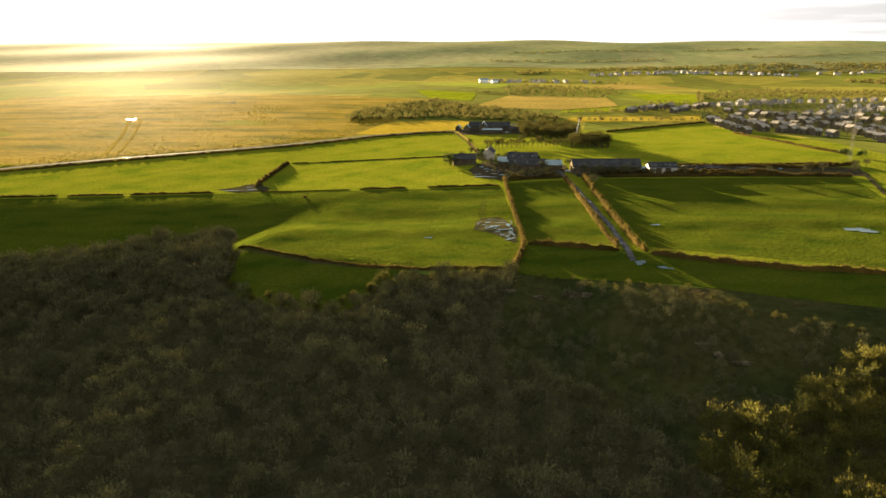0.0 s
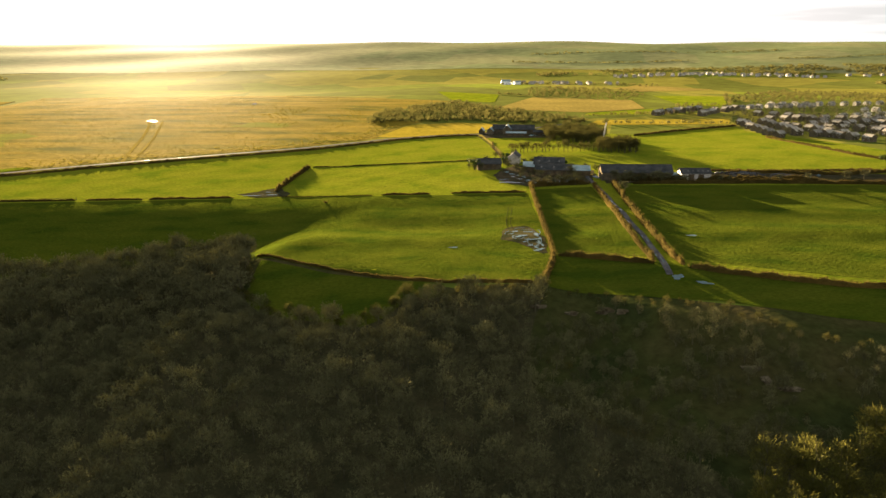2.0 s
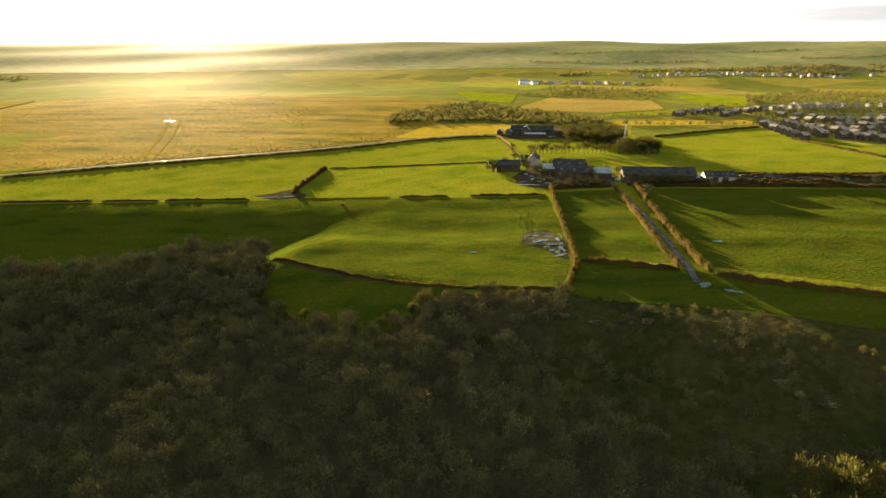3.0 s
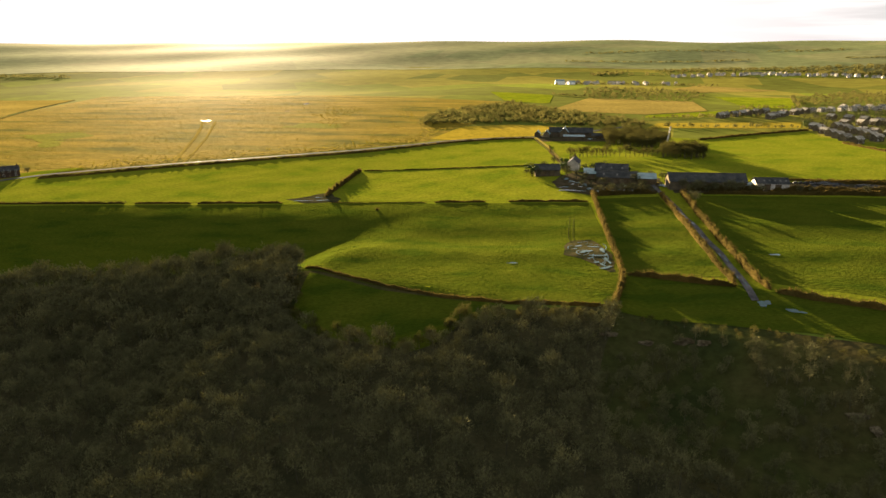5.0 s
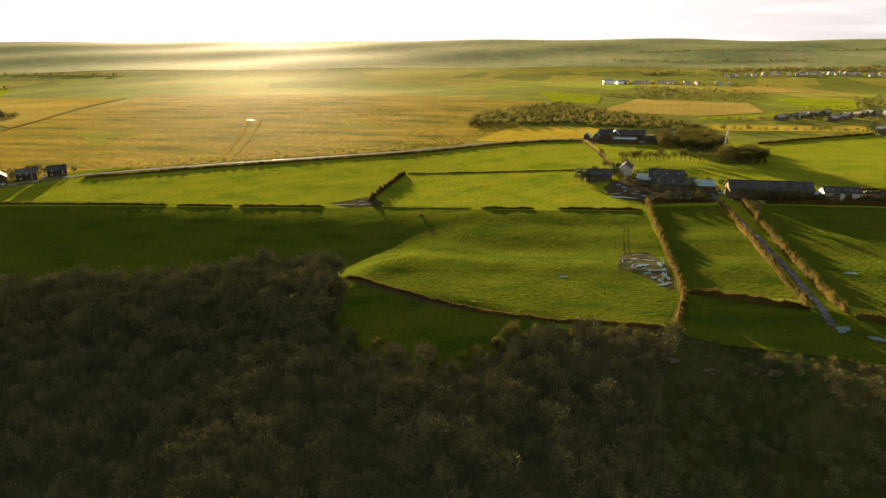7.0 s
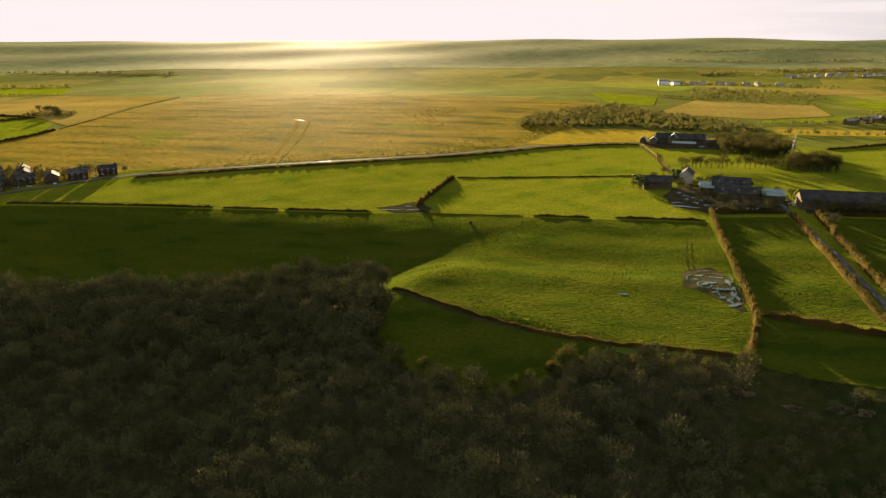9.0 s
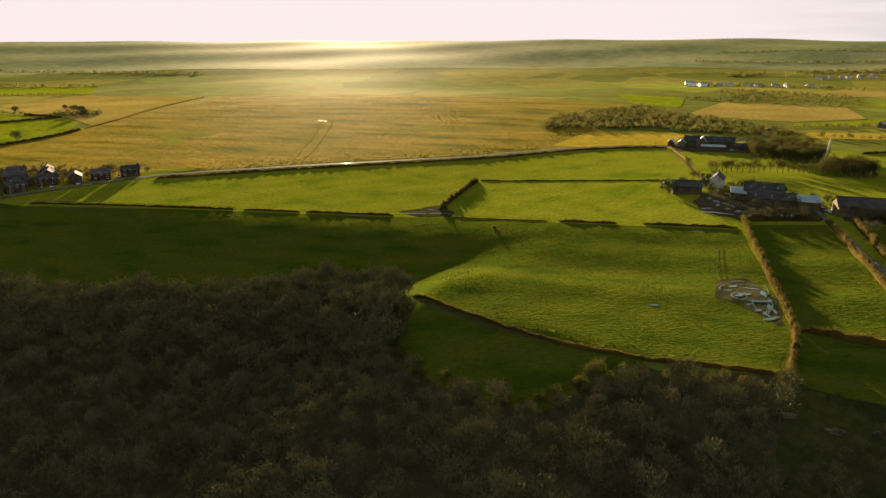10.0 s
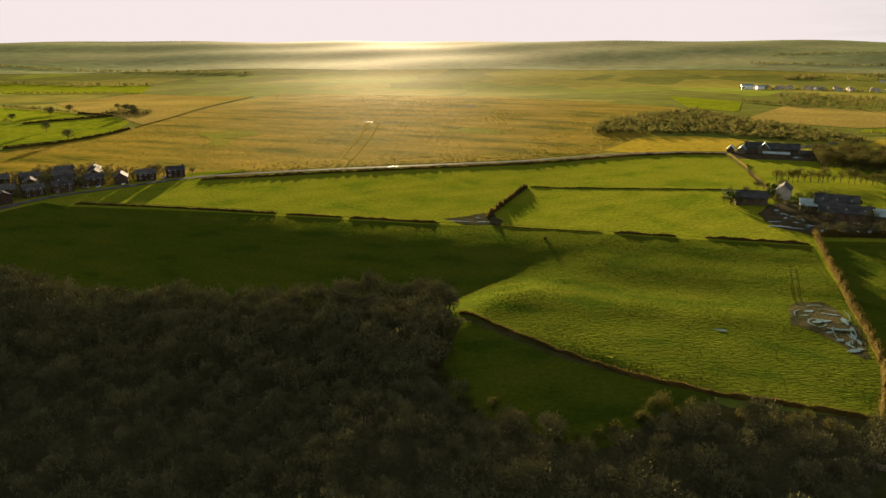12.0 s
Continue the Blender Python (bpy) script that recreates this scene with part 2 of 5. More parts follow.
# tile colour lightened to carry the sunlight on the village roofs
TILE_SUNLIT = mat("sunlit_tile_roof", [(0.13, 0.122, 0.105), (0.23, 0.215, 0.18)], 0.9, 0.3, 2.0, 0.02, 3.0, spec=0, per_object=0.35)


# ---- ground form ----
def sm(a, b, v):
    t = min(1.0, max(0.0, (v - a) / (b - a)))
    return t * t * (3 - 2 * t)


def between(v, at, to):
    """Straight lines from value to value."""
    if v <= at[0]:
        return to[0]
    for a, b, p, q in zip(at, at[1:], to, to[1:]):
        if v <= b:
            return p + (q - p) * (v - a) / (b - a)
    return to[-1]


BANK_X, BANK_Y = (-400, -170, -120, -92, -40, 0, 40, 80, 130, 300), (285, 292, 300, 303, 284, 270, 260, 230, 214, 204)
LIP_X, LIP_Y = (30, 84, 120, 168, 230, 300), (294, 283, 269, 250, 226, 203)
DIP_Y, DIP_X = (300, 310, 350, 390, 420), (-106, -104, -83, -62, -58)


def gz(x, y):
    """Height of the land: a plateau of fields, the dip to the west, the wooded bank, the valley and the far hills."""
    r = math.hypot(x, y)
    z = 2.3 + 0.032 * min(110.0, max(-75.0, x + 20))
    z *= 1 - sm(480, 800, y)
    if y < 430:
        z -= 12.0 * sm(24, -26, x - between(y, DIP_Y, DIP_X)) * sm(408, 298, y)
        z -= 9.0 * sm(0, 42, between(x, BANK_X, BANK_Y) - y)
        z -= 11.0 * sm(250, 120, y)
        z += 1.5 * math.exp(-((x + 82) ** 2 + (y - 330) ** 2) / 420.0)
        z -= 1.7 * sm(414, 356, y) * sm(318, 352, y) * sm(30, -5, x) * sm(-110, -60, x)
        z -= 2.6 * sm(0, 34, between(x, LIP_X, LIP_Y) - y) * sm(26, 44, x)
        z += 0.32 * math.sin(y * 0.14 + 0.004 * x * math.sin(y * 0.02) + 0.6 * math.sin(x * 0.03)) * sm(290, 320, y) * sm(420, 390, y) * sm(-80, -40, x)
    if r > 900:
        z -= 22.0 * sm(1000, 2000, r)
        z += sm(2300, 4800, r) * (75 + 3 * math.sin(x * 0.0021 + 1.3) + 3 * math.sin(x * 0.0047 + y * 0.0011))
        z += sm(900, 1500, r) * 5 * math.sin(x * 0.006 + 0.7) * math.sin(y * 0.005)
    elif r < 800:
        z += 0.09 * math.sin(x * 0.21 + 1.1 * math.sin(y * 0.07)) * math.sin(y * 0.17) * (1 - sm(500, 800, r))
    return z


def mesh_np(name, verts, faces, mats, index=None, smooth=False):
    me = bpy.data.meshes.new(name)
    me.from_pydata(verts, [], faces)
    for m in mats:
        me.materials.append(m)
    if index is not None:
        me.polygons.foreach_set("material_index", np.asarray(index, dtype=np.int32))
    if smooth:
        me.polygons.foreach_set("use_smooth", np.ones(len(me.polygons), dtype=bool))
    me.update()
    return me


def part(name, bm, material, parent, label=""):
    """Links a bmesh as one mesh object under a thing or a part."""
    me = bpy.data.meshes.new(name)
    bm.to_mesh(me)
    bm.free()
    me.materials.append(material)
    ob = new(name, me)
    if parent is not None:
        ob.parent = parent
    if label:
        tagged(ob, label)
    return ob


def empty(name, m):
    ob = new(name)
    ob.matrix_world = m
    ob.empty_display_size = 0.5
    return ob


def spaced(points, step):
    """Points at even steps along a line through the given ones."""
    p = np.array(points, float)
    d = np.r_[0, np.cumsum(np.hypot(*np.diff(p, axis=0).T))]
    n = max(2, int(d[-1] / step) + 1)
    s = np.linspace(0, d[-1], n)
    return np.stack([np.interp(s, d, p[:, 0]), np.interp(s, d, p[:, 1])], -1)


def smooth_line(points, step):
    q = spaced(points, step)
    for _ in range(6):
        q[1:-1] = (q[:-2] + 2 * q[1:-1] + q[2:]) / 4
    return q


def inside(poly, x, y):
    hit = False
    for (x0, y0), (x1, y1) in zip(poly, poly[1:] + poly[:1]):
        if (y0 > y) != (y1 > y) and x < (x1 - x0) * (y - y0) / (y1 - y0) + x0:
            hit = not hit
    return hit


def sheet(name, poly, cell, lift, material, label, category="field", wobble=0.0):
    """A piece of land within the outline, draped a little above the ground."""
    lift *= 0.45
    bm = bmesh.new()
    pts = spaced(list(poly) + [poly[0]], max(cell, 4))[:-1]
    if wobble:
        pts = [(a + wobble * noise.noise((a * 0.11, b * 0.11, 1)), b + wobble * noise.noise((a * 0.11, b * 0.11, 9))) for a, b in pts]
    bm.faces.new([bm.verts.new((a, b, 0)) for a, b in pts])
    xs, ys = [p[0] for p in pts], [p[1] for p in pts]
    for axis, lo, hi in ((0, min(xs), max(xs)), (1, min(ys), max(ys))):
        v = math.ceil(lo / cell) * cell
        while v < hi:
            co, no = [0, 0, 0], [0, 0, 0]
            co[axis], no[axis] = v, 1
            bmesh.ops.bisect_plane(bm, geom=bm.verts[:] + bm.edges[:] + bm.faces[:], plane_co=co, plane_no=no)
            v += cell
    bmesh.ops.triangulate(bm, faces=[f for f in bm.faces if len(f.verts) > 4])
    for v in bm.verts:
        v.co.z = gz(v.co.x, v.co.y) + lift
    for f in bm.faces:
        f.smooth = True
        if f.normal.z < 0:
            f.normal_flip()
    ob = part(name, bm, material, None)
    return tagged(ob, label, category, kind="structure")


def ribbon(name, points, width, lift, material, label, category, kind="structure", step=4.0, ragged=0.0):
    """A road, lane or track draped along a line."""
    lift *= 0.6
    q = smooth_line(points, step)
    t = np.gradient(q, axis=0)
    t /= np.hypot(t[:, 0], t[:, 1])[:, None]
    nrm = np.stack([-t[:, 1], t[:, 0]], -1)
    verts, cols = [], (-0.5, -0.25, 0, 0.25, 0.5)
    for i, (a, b) in enumerate(q):
        for c in cols:
            w = width * (1 + ragged * noise.noise((i * 0.4, c * 9, 3)))
            x, y = a + nrm[i, 0] * c * w, b + nrm[i, 1] * c * w
            verts.append((x, y, gz(x, y) + lift + 0.08 * (0.25 - c * c)))
    k = len(cols)
    faces = [(i * k + j + 1, i * k + j, (i + 1) * k + j, (i + 1) * k + j + 1) for i in range(len(q) - 1) for j in range(k - 1)]
    ob = new(name, mesh_np(name, verts, faces, [material], smooth=True))
    return tagged(ob, label, category, kind=kind)


# ---- the ground, one sheet to the horizon ----
def axis_steps(fine_lo, fine_hi, lo, hi, fine):
    mid = list(np.arange(fine_lo, fine_hi + 0.1, fine))
    up, v, s = [], fine_hi, fine
    while v < hi:
        s *= 1.12
        v = min(v + s, hi)
        up.append(v)
    down, v, s = [], fine_lo, fine
    while v > lo:
        s *= 1.12
        v = max(v - s, lo)
        down.append(v)
    return np.array(down[::-1] + mid + up)


gx, gy = axis_steps(-440, 340, -4950, 4950, 4.0), axis_steps(20, 720, -4950, 4950, 4.0)
mx, my = np.meshgrid(gx, gy)
rr = np.hypot(mx, my)
over = np.minimum(1.0, 4900 / np.maximum(rr, 1))
mz = np.array([gz(a, b) for a, b in zip((mx * over).ravel().tolist(), (my * over).ravel().tolist())])
gv = np.stack([(mx * over).ravel(), (my * over).ravel(), mz], -1)
nx = len(gx)
ii, jj = np.meshgrid(np.arange(nx - 1), np.arange(len(gy) - 1))
a0 = (jj * nx + ii).ravel()
gf = np.stack([a0, a0 + 1, a0 + nx + 1, a0 + nx], -1)
ground = new("ground", mesh_np("ground", gv.tolist(), gf.tolist(), [LAND], smooth=True))
tagged(ground, "rough farmland of fields and scrub reaching hazy hills", "ground", kind="structure")

# ---- fields and land cover ----
ROAD = [(-430, 300), (-402, 350), (-384, 392), (-374, 420), (-359, 447), (-344, 476), (-332, 493), (-316, 505), (-262, 543), (-200, 581), (-138, 619), (-66, 678), (-20, 700), (14, 706), (60, 745), (110, 800)]
moor_poly = [(-560, 380), (-445, 315), (-405, 395), (-380, 440), (-350, 480), (-334, 500), (-318, 512), (-266, 551), (-204, 589), (-142, 627), (-84, 680), (-64, 786), (-46, 820), (-100, 836), (-110, 900), (-60, 1020), (-20, 1110), (-300, 1250), (-740, 1270), (-618, 848), (-580, 722), (-560, 642), (-561, 547)]
sheet("moor", moor_poly, 8, 0.30, MOOR, "tawny rough moorland of dry grass beside the road", "moorland")
sheet("farmland", [(-392, 398), (-378, 436), (-348, 474), (-318, 497), (-262, 537), (-138, 612), (-64, 672), (-14, 694), (12, 699), (40, 720), (90, 735), (160, 700), (262, 770), (300, 690), (330, 600), (330, 480), (300, 300), (300, 215), (90, 262), (30, 266), (-20, 272), (-92, 312), (-300, 320)], 5, 0.20, GRASS, "plain green grass of verges and headlands", "grass")
sheet("valley_floor", [(-6, 262), (30, 262), (60, 254), (90, 242), (140, 232), (300, 228), (300, 60), (-400, 60), (-420, 290), (-170, 296), (-95, 306)], 4, 0.30, VALLEY, "rough grass on the valley side, shade put into its dark colour", "valley grass")
sheet("pasture_northwest", [(-352, 400), (-255, 413), (-135, 424), (-117, 430), (-114, 523), (-133, 612), (-198, 573), (-260, 535), (-314, 497), (-328, 486), (-338, 470), (-352, 443), (-362, 424)], 4, 0.30, GRASS, "bright green grazed pasture beside the road", "pasture")
sheet("pasture_north", [(-112, 526), (-20, 537), (8, 542), (12, 610), (12, 694), (-18, 691), (-62, 670), (-131, 611)], 4, 0.31, GRASS, "bright green smooth pasture under the road", "pasture")
sheet("pasture_middle", [(-112, 430), (-48, 427), (36, 424), (36, 448), (20, 455), (4, 480), (8, 539), (-20, 534), (-111, 523)], 4, 0.30, GRASS, "green grazed pasture beside the farm", "pasture")
sheet("pasture_front", [(-372, 396), (-350, 394), (-255, 407), (-135, 418), (-110, 424), (-48, 421), (35, 418), (35, 298), (31, 264), (6, 265), (-30, 273), (-60, 286), (-92, 306), (-120, 316), (-165, 304), (-240, 296), (-420, 294), (-404, 340)], 4, 0.32, GRASS_ROUGH_SHADE, "tussocky green pasture with rolling ridges", "pasture")
# the three paddocks take the darker grass colour in place of shade
sheet("paddock_small", [(-88, 300), (-55, 281), (-25, 270), (-8, 266), (-16, 254), (-30, 243), (-42, 238), (-70, 244), (-88, 268)], 4, 0.45, GRASS_ROUGH_SHADE, "green paddock between hedge and wood, shade put into its colour", "paddock")
sheet("paddock_lane", [(38, 428), (74, 432), (73, 291), (37, 298)], 4, 0.30, GRASS_ROUGH_SHADE, "green paddock between two hedges, shade put into its colour", "paddock")
sheet("paddock_south", [(33, 295), (72, 284), (92, 272), (168, 248), (300, 205), (300, 190), (180, 215), (120, 232), (86, 246), (44, 256), (28, 258)], 4, 0.45, GRASS_ROUGH_SHADE, "rough paddock above the valley, shade put into its colour", "paddock")
sheet("pasture_east", [(88, 434), (252, 436), (240, 380), (300, 300), (300, 208), (168, 254), (86, 285)], 4, 0.30, GRASS_ROUGH_SHADE, "wide green pasture with long tree shadows", "pasture")
sheet("pasture_barns", [(60, 505), (86, 482), (125, 478), (212, 479), (285, 520), (250, 590), (270, 650), (284, 775), (160, 690), (138, 600), (124, 570), (62, 570), (34, 584), (31, 545), (44, 520)], 5, 0.30, GRASS, "bright green pasture behind the long barns", "pasture")
sheet("paddock_town", [(258, 590), (292, 528), (318, 545), (300, 600), (280, 640)], 5, 0.35, GRASS, "small green paddock below the houses", "paddock")
sheet("stubble_north", [(-84, 692), (-62, 686), (-16, 708), (14, 716), (36, 800), (-10, 812), (-60, 790)], 6, 0.32, YELLOW, "pale yellow rough grass field", "field")
sheet("stubble_town", [(130, 790), (286, 800), (306, 852), (150, 836)], 6, 0.40, YELLOW, "pale yellow grass field below the village", "field")
sheet("far_field_green", [(-50, 1370), (60, 1270), (44, 1080), (-18, 1115)], 20, 0.6, GRASS_FAR, "vivid green far field", "field")
sheet("far_field_brown", [(40, 970), (150, 925), (238, 975), (258, 1142), (112, 1205)], 20, 0.6, STUBBLE, "pale brown ploughed far field", "field")
sheet("far_field_strip", [(146, 890), (270, 915), (288, 1000), (240, 968), (150, 915)], 15, 0.6, GRASS_FAR, "vivid green strip of far pasture", "field")
sheet("far_field_east", [(318, 1250), (436, 1245), (364, 1030), (300, 1010)], 20, 0.6, GRASS_FAR, "vivid green far pasture", "field")
sheet("far_field_tan", [(326, 1380), (560, 1650), (420, 1800), (300, 1500)], 30, 0.6, STUBBLE, "pale far stubble field", "field")
sheet("west_field_green", [(-590, 556), (-552, 644), (-610, 738), (-675, 784), (-712, 690), (-840, 500)], 12, 0.6, GRASS_FAR, "striped bright green field beyond the moor", "field")
sheet("west_field_upper", [(-730, 680), (-712, 782), (-752, 806), (-1000, 910), (-1150, 760), (-900, 560)], 20, 0.6, GRASS_FAR, "green far field with hedgerow trees", "field")
sheet("west_field_brown", [(-618, 750), (-580, 722), (-602, 800), (-634, 880), (-737, 1180), (-1040, 1240), (-1000, 1010), (-770, 830), (-690, 800)], 25, 0.6, STUBBLE, "tawny far field beyond the moor", "field")
sheet("west_field_far", [(-1040, 1260), (-1340, 1210), (-1700, 1500), (-1300, 1600)], 40, 0.8, GRASS_FAR, "yellow green distant field", "field")

sheet("moor_clearing", [(-490, 690), (-440, 720), (-410, 690), (-430, 660), (-400, 625), (-412, 612), (-446, 655)], 8, 0.55, FADED, "faded green grassy patch in the tawny moor", "grass", 9.0)
sheet("moor_clearing", [(-250, 770), (-190, 765), (-190, 800), (-235, 815)], 8, 0.55, FADED, "faded green grassy patch in the tawny moor", "grass", 9.0)

sheet("verge", [(-336, 472), (-327, 506), (-314, 519), (-326, 522), (-350, 500), (-348, 484)], 4, 0.62, GRASS, "green verge between the road and the houses", "grass", 1.5)

# the last hills before the horizon, distance haze painted into their pale colour
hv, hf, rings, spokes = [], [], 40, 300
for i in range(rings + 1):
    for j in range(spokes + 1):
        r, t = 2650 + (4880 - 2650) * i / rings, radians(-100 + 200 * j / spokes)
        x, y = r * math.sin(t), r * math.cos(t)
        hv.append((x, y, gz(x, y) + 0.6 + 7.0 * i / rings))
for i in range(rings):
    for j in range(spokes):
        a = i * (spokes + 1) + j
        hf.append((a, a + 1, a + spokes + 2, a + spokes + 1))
hills = new("backdrop", mesh_np("backdrop", hv, [f[::-1] for f in hf], [HILLS_HAZE], smooth=True))
tagged(hills, "hills at the horizon, haze painted into their pale colour", "hills", kind="structure")

# ---- roads, lanes and tracks ----
ribbon("road", ROAD, 5.0, 0.62, ASPHALT, "wet grey road shining in low sun", "road")
LANE = [(76, 476), (76.6, 455), (77.6, 410), (78, 357), (77.6, 312), (76.6, 285), (75.8, 270)]
ribbon("lane", LANE, 2.5, 0.60, ASPHALT, "narrow wet lane between hedges", "lane")
FARM_TRACK = [(14, 703), (17, 680), (22, 640), (26, 590), (29, 545), (31, 520), (36, 500), (50, 488), (70, 476), (81, 468)]
ribbon("farm_track", FARM_TRACK, 2.6, 0.60, STUBBLE, "muddy farm track with grassy edges", "track")
ribbon("moor_track", [(-262, 546), (-280, 600), (-305, 680), (-330, 750), (-357, 821)], 3.0, 0.55, STUBBLE, "pale dirt track across the moor", "track", ragged=0.3)
ribbon("moor_track", [(-256, 550), (-270, 600), (-294, 680), (-318, 750), (-343, 821)], 2.2, 0.55, STUBBLE, "pale dirt track across the moor", "track", ragged=0.3)
ribbon("east_track", [(275, 470), (262, 430), (245, 386), (244, 360)], 3.0, 0.55, DIRT, "bare earth farm track", "track", ragged=0.3)

# ---- vegetation ----
def tube(path, radii, sides):
    """Vertices and faces of a tapered limb along a path."""
    verts, faces = [], []
    for i, (p, r) in enumerate(zip(path, radii)):
        d = (path[min(i + 1, len(path) - 1)] - path[max(i - 1, 0)]).normalized()
        u = d.orthogonal().normalized()
        w = d.cross(u)
        for k in range(sides):
            a = 2 * math.pi * k / sides
            verts.append(p + (u * math.cos(a) + w * math.sin(a)) * r)
    for i in range(len(path) - 1):
        for k in range(sides):
            a, b = i * sides + k, i * sides + (k + 1) % sides
            faces.append((a, b, b + sides))
            faces.append((a, b + sides, a + sides))
    return verts, faces


def bare_tree(seed, height, spread, twigs, width=0.05, low=0.30):
    """Trunk and limbs, and a crown of thin twigs, as two lists of vertices and triangles."""
    rng = random.Random(seed)
    tv, tf, cv, cf = [], [], [], []

    def add(v, f):
        o = len(tv)
        tv.extend(v)
        tf.extend(tuple(o + k for k in t) for t in f)

    lean = Vector((rng.uniform(-0.06, 0.06), rng.uniform(-0.06, 0.06), 1))
    trunk = [lean * (height * s) for s in (-0.02, 0.25, 0.5, 0.8)]
    r0 = height * 0.022
    add(*tube(trunk, [r0 * 1.3, r0 * 0.9, r0 * 0.6, r0 * 0.2], 5))
    ends = []
    for k in range(9):
        s = rng.uniform(low, 0.75)
        base = lean * (height * s)
        a = k * 2.4 + rng.uniform(-0.4, 0.4)
        reach = spread * rng.uniform(0.55, 1.0) * (1.15 - 0.6 * s)
        rise = height * rng.uniform(0.15, 0.32)
        mid = base + Vector((math.cos(a) * reach * 0.5, math.sin(a) * reach * 0.5, rise * 0.6))
        end = base + Vector((math.cos(a) * reach, math.sin(a) * reach, rise))
        add(*tube([base, mid, end], [r0 * 0.4, r0 * 0.26, r0 * 0.1], 3))
        ends += [(base, mid), (mid, end), (mid, end)]
    ends += [(trunk[2], trunk[3])] * 3
    # fine twigs: some along the limbs, most over a lobed rounded crown
    mid_z = height * (0.5 + 0.4 * low)
    lobes = [(Vector((math.cos(2.4 * k) * spread * 0.45, math.sin(2.4 * k) * spread * 0.45, mid_z + height * rng.uniform(-0.06, 0.12))), spread * rng.uniform(0.42, 0.62)) for k in range(6)]
    lobes.append((Vector((0, 0, height * 0.72)), spread * 0.6))
    for n in range(twigs):
        if n % 4 == 0:
            a, b = ends[rng.randrange(len(ends))]
            p = a.lerp(b, rng.uniform(0.15, 1.1)) + Vector((rng.gauss(0, 1), rng.gauss(0, 1), rng.gauss(0, 0.8))) * (spread * 0.12)
            away = Vector((p.x, p.y, height * 0.25))
        else:
            c, r = lobes[rng.randrange(len(lobes))]
            away = Vector((rng.gauss(0, 1), rng.gauss(0, 1), rng.gauss(0.35, 1))).normalized()
            p = c + Vector((away.x * r, away.y * r, away.z * r * 1.15)) * rng.uniform(0.45, 1.0)
        d = away.normalized() * 0.8 + Vector((rng.uniform(-0.5, 0.5), rng.uniform(-0.5, 0.5), rng.uniform(0.1, 0.9)))
        d = d.normalized() * (height * rng.uniform(0.05, 0.11))
        side = d.cross(Vector((rng.uniform(-1, 1), rng.uniform(-1, 1), rng.uniform(-0.3, 0.3)))).normalized() * (width * rng.uniform(0.6, 1.3))
        o = len(cv)
        fork = p + d * rng.uniform(0.6, 0.95) + side * rng.uniform(3, 7)
        cv.extend((p - side, p + side, p + d, fork))
        cf.extend(((o, o + 1, o + 2), (o, o + 1, o + 3)))
    top = max(v.z for v in cv)
    k = height / top
    return [v * k for v in tv], tf, [v * k for v in cv], cf


def leafy_clump(seed, height, spread, leaves, size, thin=0.6):
    """An evergreen or ivy crown of small leaf clumps."""
    rng = random.Random(seed)
    cv, cf = [], []
    lobes = [(Vector((rng.gauss(0, spread * 0.35), rng.gauss(0, spread * 0.35), height * rng.uniform(0.35, 0.8))), spread * rng.uniform(0.35, 0.6)) for _ in range(7)]
    for _ in range(leaves):
        c, r = lobes[rng.randrange(len(lobes))]
        n = Vector((rng.gauss(0, 1), rng.gauss(0, 1), rng.gauss(0, 1))).normalized()
        p = c + n * r * rng.uniform(0.7, 1.05)
        u = (n.orthogonal() + Vector((rng.uniform(-0.7, 0.7), rng.uniform(-0.7, 0.7), rng.uniform(-0.7, 0.7)))).normalized() * size * rng.uniform(0.6, 1.3)
        w = n.cross(u).normalized() * size * thin
        o = len(cv)
        cv.extend((p - u, p + w, p + u, p - w))
        cf.extend(((o, o + 1, o + 2), (o, o + 2, o + 3)))
    return cv, cf


def tree_thing(name, seed, height, spread, twigs, crown_mat, label, width=0.05, low=0.3):
    tv, tf, cv, cf = bare_tree(seed, height, spread, twigs, width, low)
    ob = empty(name, pose(0, 0, 0))
    t = new("trunk", mesh_np("trunk", tv, tf, [BARK]))
    c = new("crown", mesh_np("crown", cv, cf, [crown_mat]))
    t.parent = c.parent = ob
    return tagged(ob, label, "tree")


def scatter(poly, step, rng, jitter=0.42):
    p, poly = np.array(poly), [tuple(q) for q in poly]
    out = []
    y = p[:, 1].min()
    row = 0
    while y < p[:, 1].max():
        x = p[:, 0].min() + (row % 2) * step / 2
        while x < p[:, 0].max():
            a, b = x + rng.uniform(-1, 1) * step * jitter, y + rng.uniform(-1, 1) * step * jitter
            if inside(poly, a, b):
                out.append((a, b))
            x += step
        y += step * 0.87
        row += 1
    return out


def put_trees(protos, places, rng, lo, hi, group):
    """Stands trees on the ground, the first of each kind where the first places are."""
    used = set()
    for a, b in places:
        k = rng.randrange(len(protos))
        s = rng.uniform(lo, hi)
        m = pose(a, b, gz(a, b) + 0.1, 0, 0, rng.uniform(0, 360)) @ Matrix.Diagonal((s * rng.uniform(0.9, 1.15), s * rng.uniform(0.9, 1.15), s, 1))
        if k in used:
            ob = copy_thing(protos[k], m)
            ob.matrix_basis = m
        else:
            used.add(k)
            ob = protos[k]
            ob.matrix_basis = m
        tagged(ob, group=group)
    for k, ob in enumerate(protos):
        if k not in used:
            for o in (*ob.children_recursive, ob):
                bpy.data.objects.remove(o)


